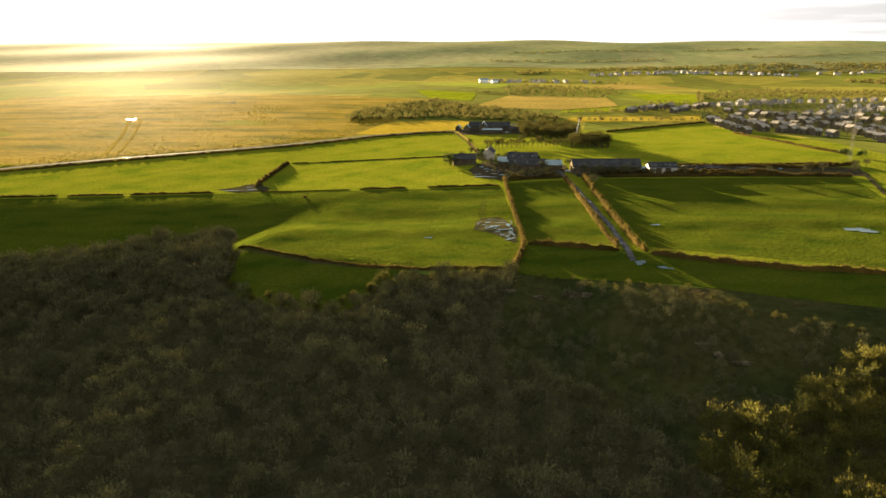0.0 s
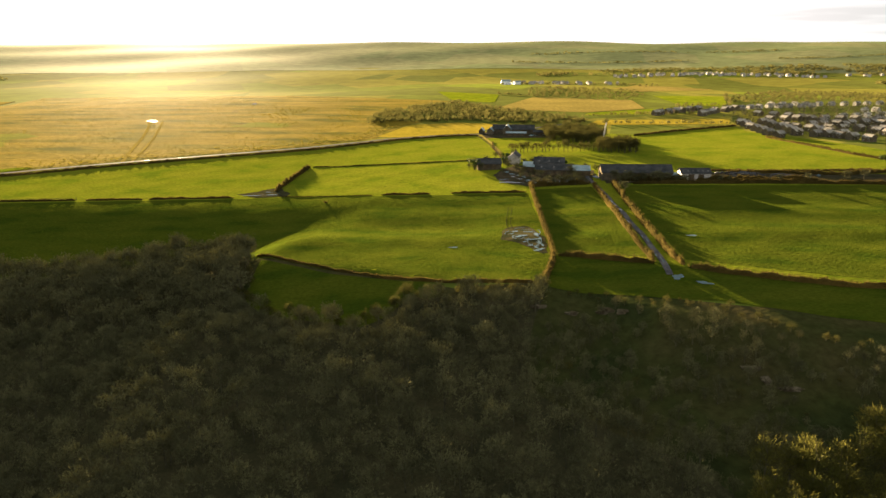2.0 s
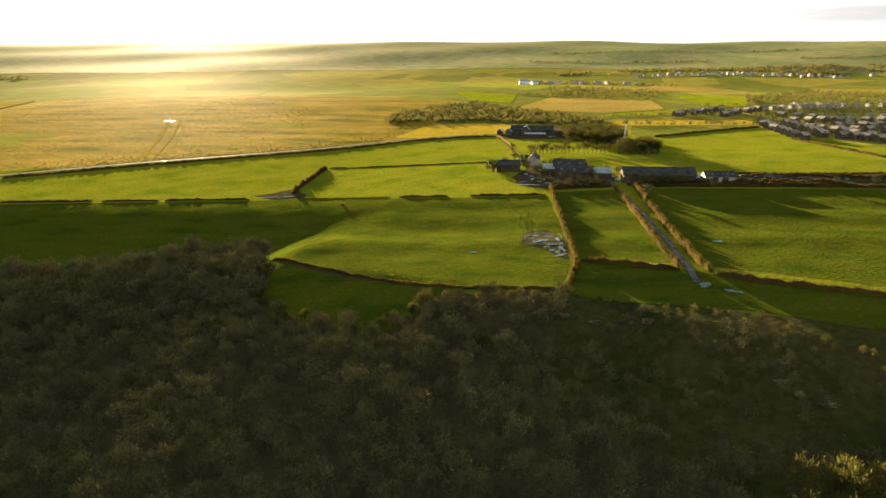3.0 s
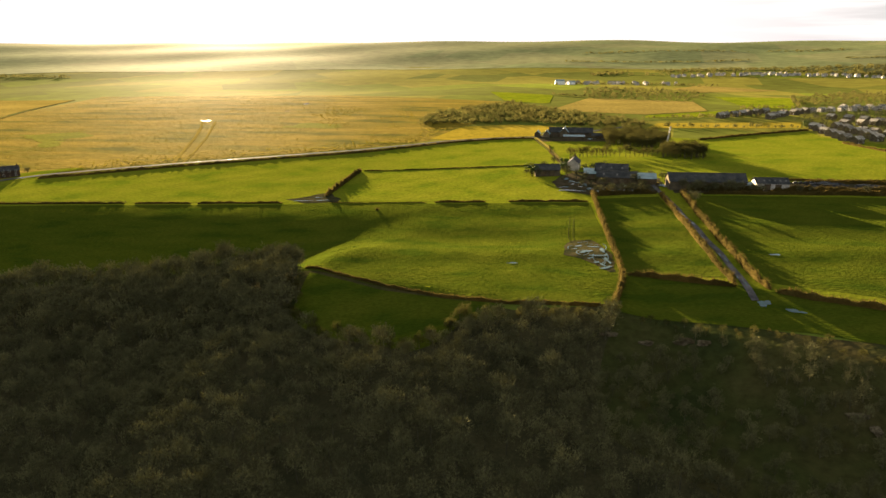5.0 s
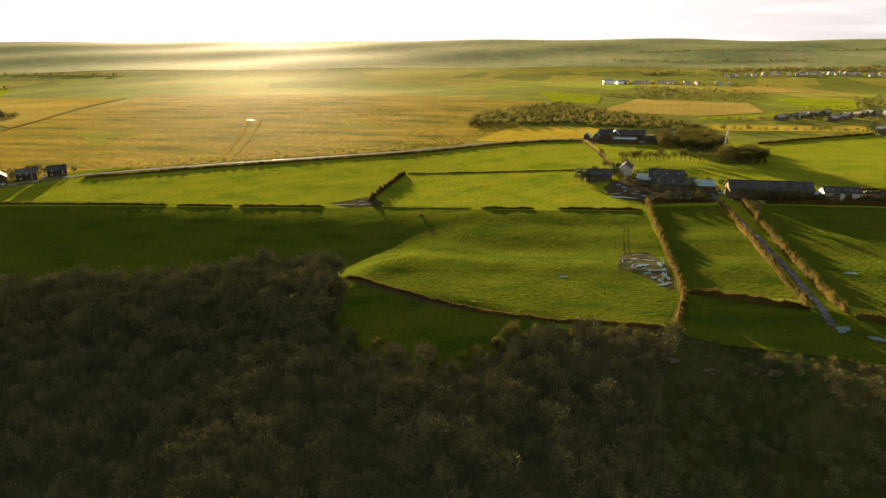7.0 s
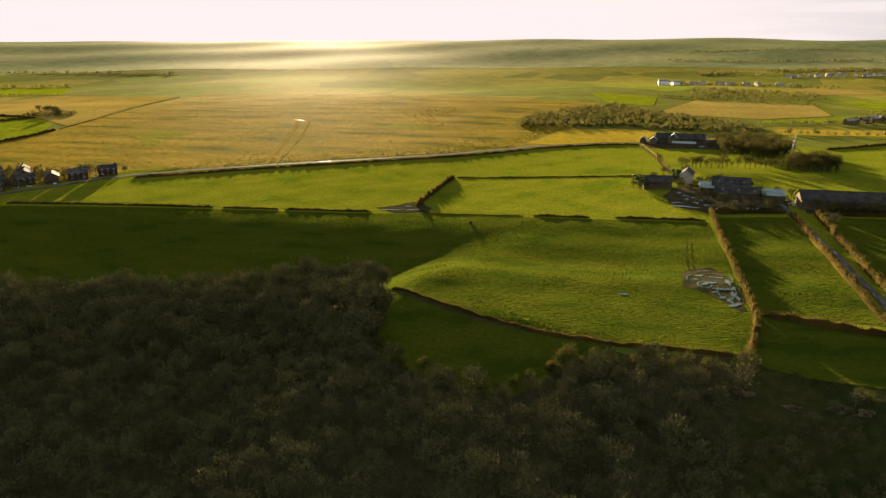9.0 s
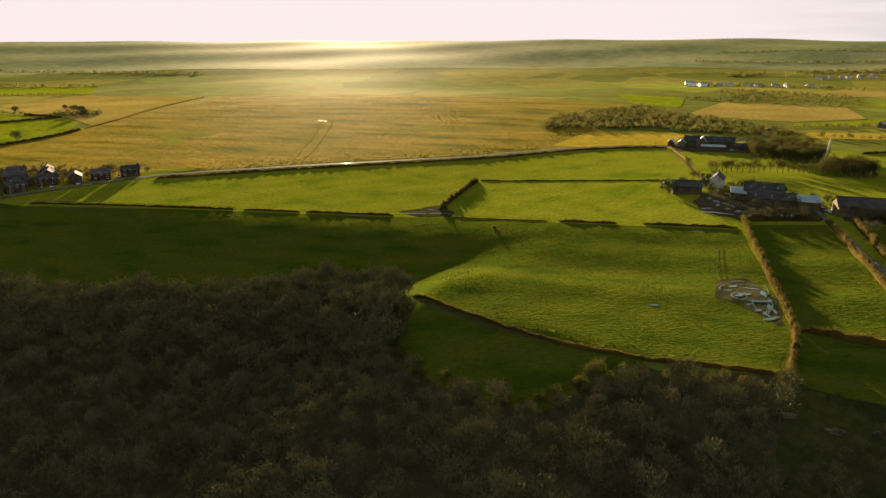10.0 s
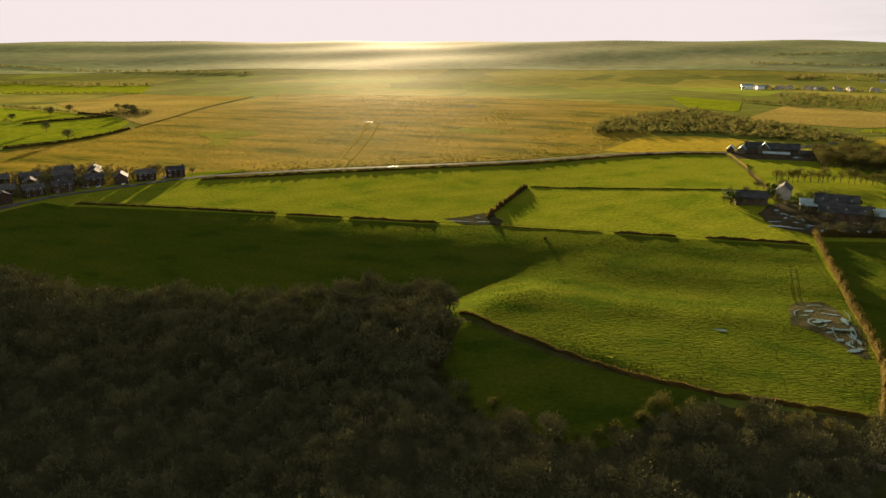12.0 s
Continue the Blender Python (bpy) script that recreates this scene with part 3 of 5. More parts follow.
def joined_wood(name, kinds, places, rng, lo, hi, mats, label, category="wood"):
    """Many trees too many to count, in one mesh."""
    verts, faces, index, base = [], [], [], 0
    raw = []
    for tv, tf, cv, cf in kinds:
        v = np.array([tuple(p) for p in tv + cv]) if tv else np.array([tuple(p) for p in cv])
        f = np.array(tf + [tuple(len(tv) + k for k in t) for t in cf])
        raw.append((v, f, np.r_[np.zeros(len(tf), int), np.ones(len(cf), int)]))
    for a, b in places:
        v, f, i = raw[rng.randrange(len(raw))]
        s, t = rng.uniform(lo, hi), rng.uniform(0, 6.28)
        c, n = math.cos(t), math.sin(t)
        w = np.stack([(v[:, 0] * c - v[:, 1] * n) * s + a, (v[:, 0] * n + v[:, 1] * c) * s + b, v[:, 2] * s + gz(a, b)], -1)
        verts.append(w)
        faces.append(f + base)
        index.append(i)
        base += len(v)
    ob = new(name, mesh_np(name, np.concatenate(verts).tolist(), np.concatenate(faces).tolist(), mats, np.concatenate(index)))
    return tagged(ob, label, category, kind="stuff")


def hedge(points, width, height, label, material=None, twigs=44, seed=0, name="hedge"):
    """A hedgerow: a lumpy inner mass of branches under a coat of twigs."""
    width, height = width * 0.62, height * 1.15
    rng = random.Random(seed + int(points[0][0] * 7 + points[0][1]))
    q = spaced(points, 1.5)
    t = np.gradient(q, axis=0)
    t /= np.hypot(t[:, 0], t[:, 1])[:, None]
    verts, faces, n = [], [], 9
    tw, tf = [], []
    for i, (a, b) in enumerate(q):
        nx_, ny_ = -t[i, 1], t[i, 0]
        hh = height * (0.88 + 0.35 * noise.noise((a * 0.12, b * 0.12, 5)) + 0.6 * noise.noise((a * 0.31, b * 0.31, 2)))
        ww = width * (0.85 + 0.7 * noise.noise((a * 0.3, b * 0.3, 8)))
        end = min(i, len(q) - 1 - i)
        k = min(1.0, 0.45 + 0.3 * end)
        for j in range(n):
            s = math.pi * j / (n - 1)
            c, h = math.cos(s) * ww * 0.36, math.sin(s) ** 0.6 * hh * 0.82 * k
            x, y = a + nx_ * c, b + ny_ * c
            verts.append((x + rng.uniform(-0.12, 0.12), y + rng.uniform(-0.12, 0.12), gz(x, y) + 0.1 + h + (rng.uniform(-0.15, 0.15) if 0 < j < n - 1 else -0.2)))
        for _ in range(twigs):
            s = math.pi * rng.uniform(0.04, 0.96)
            along = rng.uniform(-0.75, 0.75)
            c, h = math.cos(s) * ww * 0.45, math.sin(s) ** 0.6 * hh * 0.8 * k
            x, y = a + nx_ * c + t[i, 0] * along, b + ny_ * c + t[i, 1] * along
            p = Vector((x, y, gz(x, y) + 0.1 + h))
            d = (Vector((nx_, ny_, 0)) * math.cos(s) * 0.7 + Vector((rng.uniform(-0.5, 0.5), rng.uniform(-0.5, 0.5), 0.35 + math.sin(s) * 0.7))).normalized() * rng.uniform(0.4, 1.4) * min(1.4, height / 2)
            side = d.cross(Vector((rng.uniform(-1, 1), rng.uniform(-1, 1), rng.uniform(-1, 1)))).normalized() * rng.uniform(0.025, 0.06)
            o = len(tw)
            tw.extend((p - side, p + side, p + d))
            tf.append((o, o + 1, o + 2))
    for i in range(len(q) - 1):
        for j in range(n - 1):
            faces.append((i * n + j, (i + 1) * n + j, (i + 1) * n + j + 1, i * n + j + 1))
    faces.append(tuple(range(n)))
    faces.append(tuple((len(q) - 1) * n + j for j in reversed(range(n))))
    ob = empty(name, pose(0, 0, 0))
    core = new("branch_mass", mesh_np("branch_mass", verts, faces, [material or HEDGE], smooth=True))
    coat = new("twig_coat", mesh_np("twig_coat", tw, tf, [material or HEDGE]))
    core.parent = coat.parent = ob
    tagged(coat, kind="stuff")
    return tagged(ob, label, "hedge", group="field hedges")


rng = random.Random(7)
hedge([(-352, 399), (-300, 406), (-228, 413)], 1.3, 1.1, "clipped brown hedge along a pasture")
hedge([(-222, 413.5), (-190, 416)], 1.3, 1.1, "clipped brown hedge along a pasture")
hedge([(-186, 416.5), (-150, 420), (-138, 421)], 1.3, 1.2, "clipped brown hedge along a pasture")
hedge([(-117, 440), (-116, 470), (-113.5, 523)], 2.8, 3.2, "thick bare hedge climbing between two pastures")
hedge([(-110, 425), (-82, 424.5), (-56, 424)], 0.9, 0.5, "low ragged hedge beside a ditch")
hedge([(-50, 424), (-36, 423.6), (-22, 423)], 1.3, 1.3, "short dense brown hedge in a pasture")
hedge([(-9, 423.5), (12, 422), (34, 421)], 1.3, 1.3, "dense brown hedge beside the farm")
hedge([(-81, 407), (-79.5, 407)], 1.5, 2.2, "single round bush in a pasture", name="bush")
hedge([(-112, 526), (-60, 532), (7, 540)], 0.9, 0.7, "low thin hedge between two pastures")
hedge([(38.6, 440), (37.2, 400), (36.2, 363), (35.6, 322), (35, 297)], 3.0, 3.2, "tall russet hedge running down to a corner")
hedge([(34.8, 294), (33, 283), (30, 271), (27, 259)], 3.6, 3.6, "overgrown russet hedge above the wood")
hedge([(37, 295), (52, 288.5), (72.6, 281.5)], 2.2, 2.4, "brown hedge below a paddock")
hedge([(75.6, 436), (74.9, 408), (73.8, 353), (72.6, 309), (72.8, 284)], 2.8, 2.8, "tall brown hedge beside the lane")
hedge([(87.4, 436), (85.6, 400), (83.4, 356), (82.3, 316), (82, 288), (83.4, 279)], 3.2, 3.4, "tall russet hedge beside the lane")
hedge([(85, 276), (94, 270), (113, 262.5), (132, 255.5), (163, 248.5), (230, 226), (300, 203)], 2.4, 2.4, "long brown hedge under the wide pasture")
hedge([(-92, 308.5), (-75, 296), (-52, 282.5), (-30, 272.5), (-8, 266.5), (14, 263.5), (27, 262)], 1.7, 1.2, "dark hedge along the lip of the pasture")
hedge([(-326, 480), (-308, 492), (-256, 529), (-194, 568), (-130, 607), (-60, 667), (-20, 688), (12, 695)], 2.0, 1.8, "long dark hedge along the road verge")
hedge([(100, 438), (180, 441), (255, 438)], 2.6, 2.4, "rough dark hedge behind the barns")
hedge([(150, 481), (214, 481), (270, 486)], 1.6, 1.4, "dark hedge at the edge of a pasture")
hedge([(275, 676), (286.5, 596), (291.5, 559), (301, 527)], 2.0, 2.0, "dark hedge below the village")
hedge([(158, 690), (220, 738), (286, 780)], 2.0, 2.0, "far hedge along a bright pasture")
hedge([(24, 645), (22, 600), (27, 555)], 1.0, 0.9, "scrubby hedge beside the farm track")
hedge([(-574, 545), (-556, 584), (-556, 640), (-566, 690)], 3.0, 2.6, "dark field hedge beyond the moor", twigs=12)
hedge([(-570, 700), (-592, 780), (-625, 880), (-735, 1180)], 1.4, 0.7, "thin low hedge along the far side of the moor", twigs=6)
hedge([(-590, 553), (-720, 535), (-845, 500)], 2.5, 2.0, "dark field hedge beyond the moor", twigs=8)
hedge([(-712, 690), (-676, 786), (-752, 808)], 3.0, 2.6, "dark field hedge beyond the moor", twigs=8)

hedge([(40, 436), (56, 438), (74, 440)], 3.4, 3.6, "scrubby russet hedge before the farmyard")
hedge([(92, 446), (110, 447), (134, 446)], 3.4, 3.6, "scrubby dark hedge before the long barn")
hedge([(140, 446), (176, 448), (214, 446)], 3.4, 3.2, "scrubby dark hedge before the yard")
hedge([(168, 474), (200, 474), (240, 468), (280, 480)], 4.0, 2.4, "rough scrub along the yard")


def tussocks(name, poly, step, label):
    """Grass tufts too many to count, each a leaning ring of blades."""
    verts, faces = [], []
    for a, b in scatter(poly, step, rng, 0.5):
        k = noise.noise((a * 0.06, b * 0.06, 3)) + 0.5 * noise.noise((a * 0.3, b * 0.3, 7))
        if k < -0.25:
            continue
        r, h = rng.uniform(0.25, 0.6), rng.uniform(0.04, 0.11) * (1 + 0.5 * k)
        z, o, t = gz(a, b) + 0.13, len(verts), rng.uniform(0, 6.28)
        for j in range(4):
            verts.append((a + r * math.cos(t + 1.57 * j), b + r * math.sin(t + 1.57 * j), z - 0.05))
        verts.append((a + rng.uniform(-0.2, 0.2), b + rng.uniform(-0.2, 0.2), z + h))
        faces += [(o + j, o + (j + 1) % 4, o + 4) for j in range(4)]
    ob = new(name, mesh_np(name, verts, faces, [TUSSOCK]))
    return tagged(ob, label, "grass", kind="stuff")


tussocks("grass_tussocks", [(-330, 392), (-255, 403), (-135, 415), (-110, 421), (-48, 419), (33, 416), (33, 300), (28, 267), (-30, 275), (-60, 288), (-90, 311), (-118, 326), (-240, 330)], 1.25, "rough green tufts over the rolling pasture")
tussocks("grass_tussocks", [(90, 432), (250, 432), (240, 378), (230, 240), (168, 257), (90, 287)], 1.4, "rough green tufts over the wide pasture")
tussocks("grass_tussocks", [(40, 424), (71, 428), (71, 293), (40, 300)], 1.25, "rough green tufts in the paddock by the lane")

# the wood on the bank
WOOD = [(-150, 112), (-360, 292), (-330, 297), (-280, 301), (-250, 295), (-231, 294), (-205, 308), (-182, 307), (-158, 318), (-141, 333), (-126, 335), (-112, 332), (-99, 320), (-94, 303), (-89, 274), (-80, 261), (-66, 253), (-54, 250), (-38, 244), (-30, 249), (-22, 260), (-14, 257), (8, 257), (20, 253), (28, 255), (22, 240), (16, 215), (20, 198), (40, 184), (58, 172), (64, 158), (60, 100)]
sheet("wood_floor", WOOD, 6, 0.62, LITTER_SHADE, "brown leaf litter, darkened for the shade under the bare wood", "woodland floor")
wood_places = scatter(WOOD, 6.1, rng)
near = [p for p in wood_places if -175 < p[0] < 40 and p[1] > 222]
rng.shuffle(near)
near = near[:110]
chosen = set(near)
rest = [p for p in wood_places if p not in chosen]
wood_protos = [tree_thing("bare_tree", 11 + k, 11.0, 4.6, 1300, TWIG_DARK, "bare grey-brown winter tree in the bank wood", 0.055) for k in range(5)]
west = [p for p in near if p[0] < -86 and p[1] > 280]
put_trees(wood_protos, [p for p in near if p not in west], rng, 0.62, 0.95, "trees of the bank wood")
tall_protos = [tree_thing("bare_tree", 21 + k, 13.0, 5.2, 1400, TWIG_DARK, "tall bare grey-brown tree at the wood edge", 0.055) for k in range(3)]
put_trees(tall_protos, west, rng, 0.78, 1.1, "trees of the bank wood")
wood_kinds = [bare_tree(31 + k, 11.0, 4.6, 430, 0.10) for k in range(6)]
joined_wood("bank_wood", wood_kinds, [p for p in rest if p[0] < -86 and p[1] > 265], rng, 0.95, 1.25, [BARK, TWIG_DARK], "dense bare wood along the field edge")
rest = [p for p in rest if not (p[0] < -86 and p[1] > 265)]
joined_wood("bank_wood", wood_kinds, rest, rng, 0.5, 1.12, [BARK, TWIG_DARK], "dense bare winter wood on a shaded bank")

# lit trees and bushes in the valley
valley_protos = [tree_thing("valley_tree", 51 + k, 9.5, 3.6, 1500, TWIG, "bare olive-brown tree catching low sun", 0.03, 0.12) for k in range(3)]
valley_places = scatter([(62, 150), (70, 166), (98, 172), (112, 190), (134, 200), (150, 190), (150, 120), (62, 120)], 6.5, rng)
rng.shuffle(valley_places)
joined_wood("valley_wood", [bare_tree(61 + k, 9.5, 3.6, 900, 0.042, 0.12) for k in range(3)], valley_places[60:], rng, 1.1, 1.55, [BARK, TWIG], "bare olive-brown trees in the valley")
valley_places = valley_places[:60]
put_trees(valley_protos, valley_places, rng, 1.1, 1.55, "trees of the valley")
bush_protos = [tree_thing("bush", 71 + k, 4.2, 2.2, 900, TWIG_BUSH, "bare twiggy bush catching low sun", 0.022, 0.05) for k in range(3)]
bank = smooth_line([(36, 256), (43, 255), (55, 246), (65, 244), (74, 247), (82, 240), (90, 234), (96, 224), (104, 221), (118, 213), (131, 206), (160, 198)], 2.2)
bush_places = [(a + rng.uniform(-2, 2), b + rng.uniform(-4, 2)) for a, b in bank if rng.random() < 0.8]
bush_places += [(77, 199), (30, 213), (24, 216), (66, 214), (50, 208), (42, 190), (92, 190), (105, 200)]
put_trees(bush_protos, bush_places, rng, 0.35, 0.95, "bushes along the bank")

# thicket over the valley side, with grassy gaps
thicket = [p for p in scatter([(14, 246), (36, 250), (84, 228), (126, 205), (134, 200), (112, 190), (98, 172), (70, 166), (62, 172), (38, 184), (16, 198), (11, 216)], 4.6, rng) if noise.noise((p[0] * 0.045, p[1] * 0.07, 6)) + 0.5 * noise.noise((p[0] * 0.15, p[1] * 0.15, 1)) > -0.22]
joined_wood("thicket", [bare_tree(131 + k, 7.0, 3.2, 420, 0.075, 0.08) for k in range(4)], thicket, rng, 0.35, 0.95, [BARK, TWIG_DARK], "dark tangled thicket on the shaded valley side", "thicket")
edge = [(a + rng.uniform(-2.5, 2.5), b + rng.uniform(-3, 2)) for a, b in smooth_line([(-94, 298), (-88, 272), (-79, 261), (-66, 253), (-54, 250), (-38, 244), (-30, 249), (-22, 260), (-14, 257), (8, 257), (20, 254), (27, 256)], 4.0)]
edge += [(a + rng.uniform(-2, 2), b + rng.uniform(-2, 2)) for a, b in smooth_line([(-98, 318), (-106, 328), (-120, 327)], 3.5)]
edge_protos = [tree_thing("bare_tree", 141 + k, 7.5, 3.4, 1100, TWIG_BUSH, "olive-brown bare tree at the wood edge", 0.035, 0.1) for k in range(3)]
put_trees(edge_protos, edge, rng, 0.55, 1.0, "trees of the wood edge")
house_protos = [tree_thing("garden_tree", 151 + k, 6.5, 3.0, 700, TWIG_DARK, "dark bare garden tree among the roadside houses", 0.06, 0.1) for k in range(3)]
garden = [(-345, 497), (-357, 491), (-366, 480), (-359, 499), (-374, 472), (-378, 463), (-386, 457), (-391, 450), (-379, 437), (-384, 433), (-391, 428), (-376, 447), (-398, 449), (-404, 441), (-404, 430), (-398, 418), (-402, 412), (-391, 398), (-405, 395), (-402, 382), (-414, 436), (-418, 444), (-419, 414), (-406, 456), (-418, 472), (-400, 468), (-385, 467), (-370, 490), (-431, 452), (-415, 460), (-395, 400), (-384, 412)]
put_trees(house_protos, garden, rng, 0.7, 1.25, "garden trees by the road")

# grove by the upper farm and trees at the farm
grove_protos = [tree_thing("bare_tree", 81 + k, 11.5, 4.2, 1400, TWIG_BUSH, "slender bare tree in the grove by the farm", 0.035, 0.12) for k in range(4)]
grove_places = [(36 + 3.4 * k + rng.uniform(-1, 1), 576 + rng.uniform(-2.5, 2.5)) for k in range(30)]
grove_rest = scatter([(72, 640), (100, 618), (122, 640), (128, 690), (100, 712), (74, 704)], 5.4, rng) + scatter([(100, 568), (130, 561), (138, 590), (112, 604)], 5.0, rng)
rng.shuffle(grove_rest)
grove_places += grove_rest[:60]
joined_wood("grove_wood", [bare_tree(85 + k, 12.5, 4.6, 480, 0.085, 0.15) for k in range(3)], grove_rest[60:], rng, 0.72, 1.1, [BARK, TWIG_BUSH], "dense bare trees inside the grove")
put_trees(grove_protos, grove_places, rng, 0.5, 1.05, "trees of the grove")
farm_protos = [tree_thing("farm_tree", 91 + k, 8.0, 3.4, 900, TWIG_DARK, "bare dark tree beside the farm buildings", 0.05, 0.2) for k in range(2)]
farm_places = [(12, 515), (20, 512), (26, 508), (28, 500), (40, 505), (46, 507), (52, 508), (64, 505), (70, 486), (78, 480), (44, 468), (38, 478), (60, 446), (50, 450), (68, 448), (90, 446), (24, 476), (84, 474), (86, 464), (22, 540), (36, 548), (128, 444), (160, 446), (230, 446), (244, 452), (262, 448), (270, 462), (282, 470), (4, 503), (2, 499), (5, 510), (30, 530), (27, 520), (40, 462), (36, 470), (96, 442), (104, 444), (118, 441), (152, 440), (188, 441), (205, 442)]
farm_places += [(40 + 3.1 * k + rng.uniform(-1, 1), 440 + rng.uniform(-2, 3)) for k in range(11)] + [(92 + 3.4 * k + rng.uniform(-1, 1), 443 + rng.uniform(-3, 3)) for k in range(13)] + [(90 + rng.uniform(-1, 2), 438 - 6 * k) for k in range(5)] + [(10, 494), (6, 492), (9, 511), (14, 514), (28, 488), (33, 484), (47, 460), (66, 462), (34, 456)]
put_trees(farm_protos, farm_places, rng, 0.5, 1.05, "trees of the farm")
field_protos = [tree_thing("hedgerow_tree", 95 + k, 11.0, 6.0, 1300, TWIG_DARK, "broad bare hedgerow tree between far fields", 0.09, 0.25) for k in range(2)]
put_trees(field_protos, [(-752, 712), (-764, 778), (-772, 784), (-775, 819), (-745, 870), (-728, 862), (-712, 850), (-700, 842), (-686, 832), (-672, 818), (-660, 806), (-648, 790), (-560, 602), (-632, 646)], rng, 0.75, 1.15, "hedgerow trees of the far fields")



def evergreen(x, y, height, spread, label):
    tv, tf, _, _ = bare_tree(int(x * 3 + y), height * 0.9, spread, 4)
    cv, cf = leafy_clump(int(x * 5 + y), height, spread, 900, 0.32, 0.6)
    top = max(v.z for v in cv)
    ob = empty("evergreen_tree", pose(x, y, gz(x, y) + 0.2))
    t = new("trunk", mesh_np("trunk", tv, tf, [BARK]))
    c = new("crown", mesh_np("crown", [v * (height / top) for v in cv], cf, [IVY]))
    t.parent = c.parent = ob
    return tagged(ob, label, "tree")


evergreen(5.5, 500, 8.0, 3.4, "dark ivy-clad tree against the old barn")
evergreen(29.5, 527, 7.0, 3.0, "yellow-green tree beside the farmhouse")
evergreen(27.5, 516, 6.0, 2.6, "dark evergreen beside the farm track")
evergreen(47, 480, 5.0, 2.4, "dark evergreen bush in the farmyard")
evergreen(66, 494, 6.5, 3.0, "dark evergreen behind the barns")
evergreen(292, 800, 9.0, 4.2, "dark evergreen at the village edge")
evergreen(296, 520, 6.0, 4.0, "dark evergreen by the lattice mast")
evergreen(302, 512, 7.0, 4.6, "dark evergreen by the lattice mast")

# scrub of the moor and far woods
scrub_kinds = [([], [], *leafy_clump(101 + k, 1.0, 2.2, 22, 0.42, 0.5)) for k in range(5)]
moor_scrub = [p for p in scatter(moor_poly, 6.5, rng, 0.6) if noise.noise((p[0] * 0.016, p[1] * 0.010, 4)) + 0.6 * noise.noise((p[0] * 0.06, p[1] * 0.05, 4)) > -0.06]
joined_wood("moor_scrub", scrub_kinds, moor_scrub, rng, 0.15, 0.55, [SCRUB, SCRUB], "low tawny scrub over the moor", "scrub")
road_scrub = [(a - 0.52 * u + rng.uniform(-2, 2), b + 0.85 * u + rng.uniform(-2, 2)) for a, b in spaced([(-322, 512), (-266, 552), (-204, 590), (-142, 628), (-90, 676)], 1.5) for u in (rng.uniform(3, 16), rng.uniform(4, 38))]
joined_wood("roadside_scrub", [([], [], *leafy_clump(105 + k, 1.3, 1.5, 40, 0.3, 0.4)) for k in range(4)], road_scrub, rng, 0.3, 0.9, [SCRUB, SCRUB], "dark tawny scrub between the moor and the road", "scrub")
mid_kinds = [([], [], *leafy_clump(111 + k, 5.6, 5.0, 130, 1.0, 0.28)) for k in range(5)]
bushy = [p for p in scatter([(-170, 628), (-142, 640), (-90, 690), (-72, 780), (-110, 830), (-140, 960), (-260, 1020), (-250, 860), (-190, 760), (-210, 680)], 7, rng) if noise.noise((p[0] * 0.02, p[1] * 0.012, 8)) + 0.5 * noise.noise((p[0] * 0.08, p[1] * 0.08, 2)) > 0.06]
joined_wood("moor_bushes", [([], [], *leafy_clump(115 + k, 3.0, 2.9, 130, 0.34, 0.5)) for k in range(3)], bushy, rng, 0.2, 0.48, [SCRUB, SCRUB], "tawny bushes gathering at the edge of the moor", "bushes")
mid_areas = [
    ([(-110, 800), (-40, 815), (10, 830), (60, 800), (130, 800), (140, 840), (60, 950), (-10, 1080), (-60, 1010), (-110, 900)], 7.5),
    ([(110, 1240), (260, 1170), (310, 1270), (320, 1400), (200, 1500), (120, 1420)], 15),
    ([(380, 1060), (760, 1110), (1000, 1400), (700, 1650), (470, 1300)], 17),
    ([(-640, 820), (-700, 790), (-730, 840), (-690, 860)], 8),
    ([(660, 700), (900, 760), (900, 900), (700, 860)], 14),
    ([(70, 1680), (440, 1690), (480, 1840), (100, 1840)], 24),
]
mid_places = [p for poly, step in mid_areas for p in scatter(poly, step, rng)]
for line in ([(-740, 700), (-1000, 620)], [(-1000, 915), (-760, 812)], [(-1340, 1220), (-1040, 1250)], [(290, 1010), (370, 1035), (440, 1255)], [(60, 1270), (120, 1210)], [(140, 880), (280, 905)], [(120, 1205), (260, 1145)], [(150, 800), (290, 800)]):
    mid_places += [(a + rng.uniform(-2, 2), b + rng.uniform(-2, 2)) for a, b in spaced(line, 6)]
joined_wood("far_woods", mid_kinds, mid_places, rng, 0.35, 0.95, [FARWOOD, FARWOOD], "brown woods and hedgerow trees across the valley", "woodland")
far_kinds = [([], [], *leafy_clump(121 + k, 8.0, 13.0, 70, 2.6, 0.4)) for k in range(3)]
far_areas = [
    ([(200, 2320), (500, 2280), (1200, 2300), (1900, 2380), (1700, 2700), (600, 2600), (260, 2420)], 22),
    ([(300, 3430), (1500, 3500), (1500, 3620), (300, 3540)], 26),
    ([(1100, 1560), (2000, 1900), (1800, 2150), (1000, 1850)], 20),
]
far_places = [p for poly, step in far_areas for p in scatter(poly, step, rng) if noise.noise((p[0] * 0.006, p[1] * 0.004, 2)) > (-0.25 if p[1] > 2260 or p[0] > 900 else 0.12)]
for line in ([(-2500, 2000), (-1300, 2050)], [(-1700, 1500), (-1300, 1600)], [(1250, 3000), (2300, 3300)], [(200, 2950), (900, 3000)]):
    far_places += [(a + rng.uniform(-4, 4), b + rng.uniform(-4, 4)) for a, b in spaced(line, 12)]
joined_wood("distant_woods", far_kinds, far_places, rng, 0.35, 0.9, [FARWOOD, FARWOOD], "distant low woods and hedgerows before the horizon", "woodland")

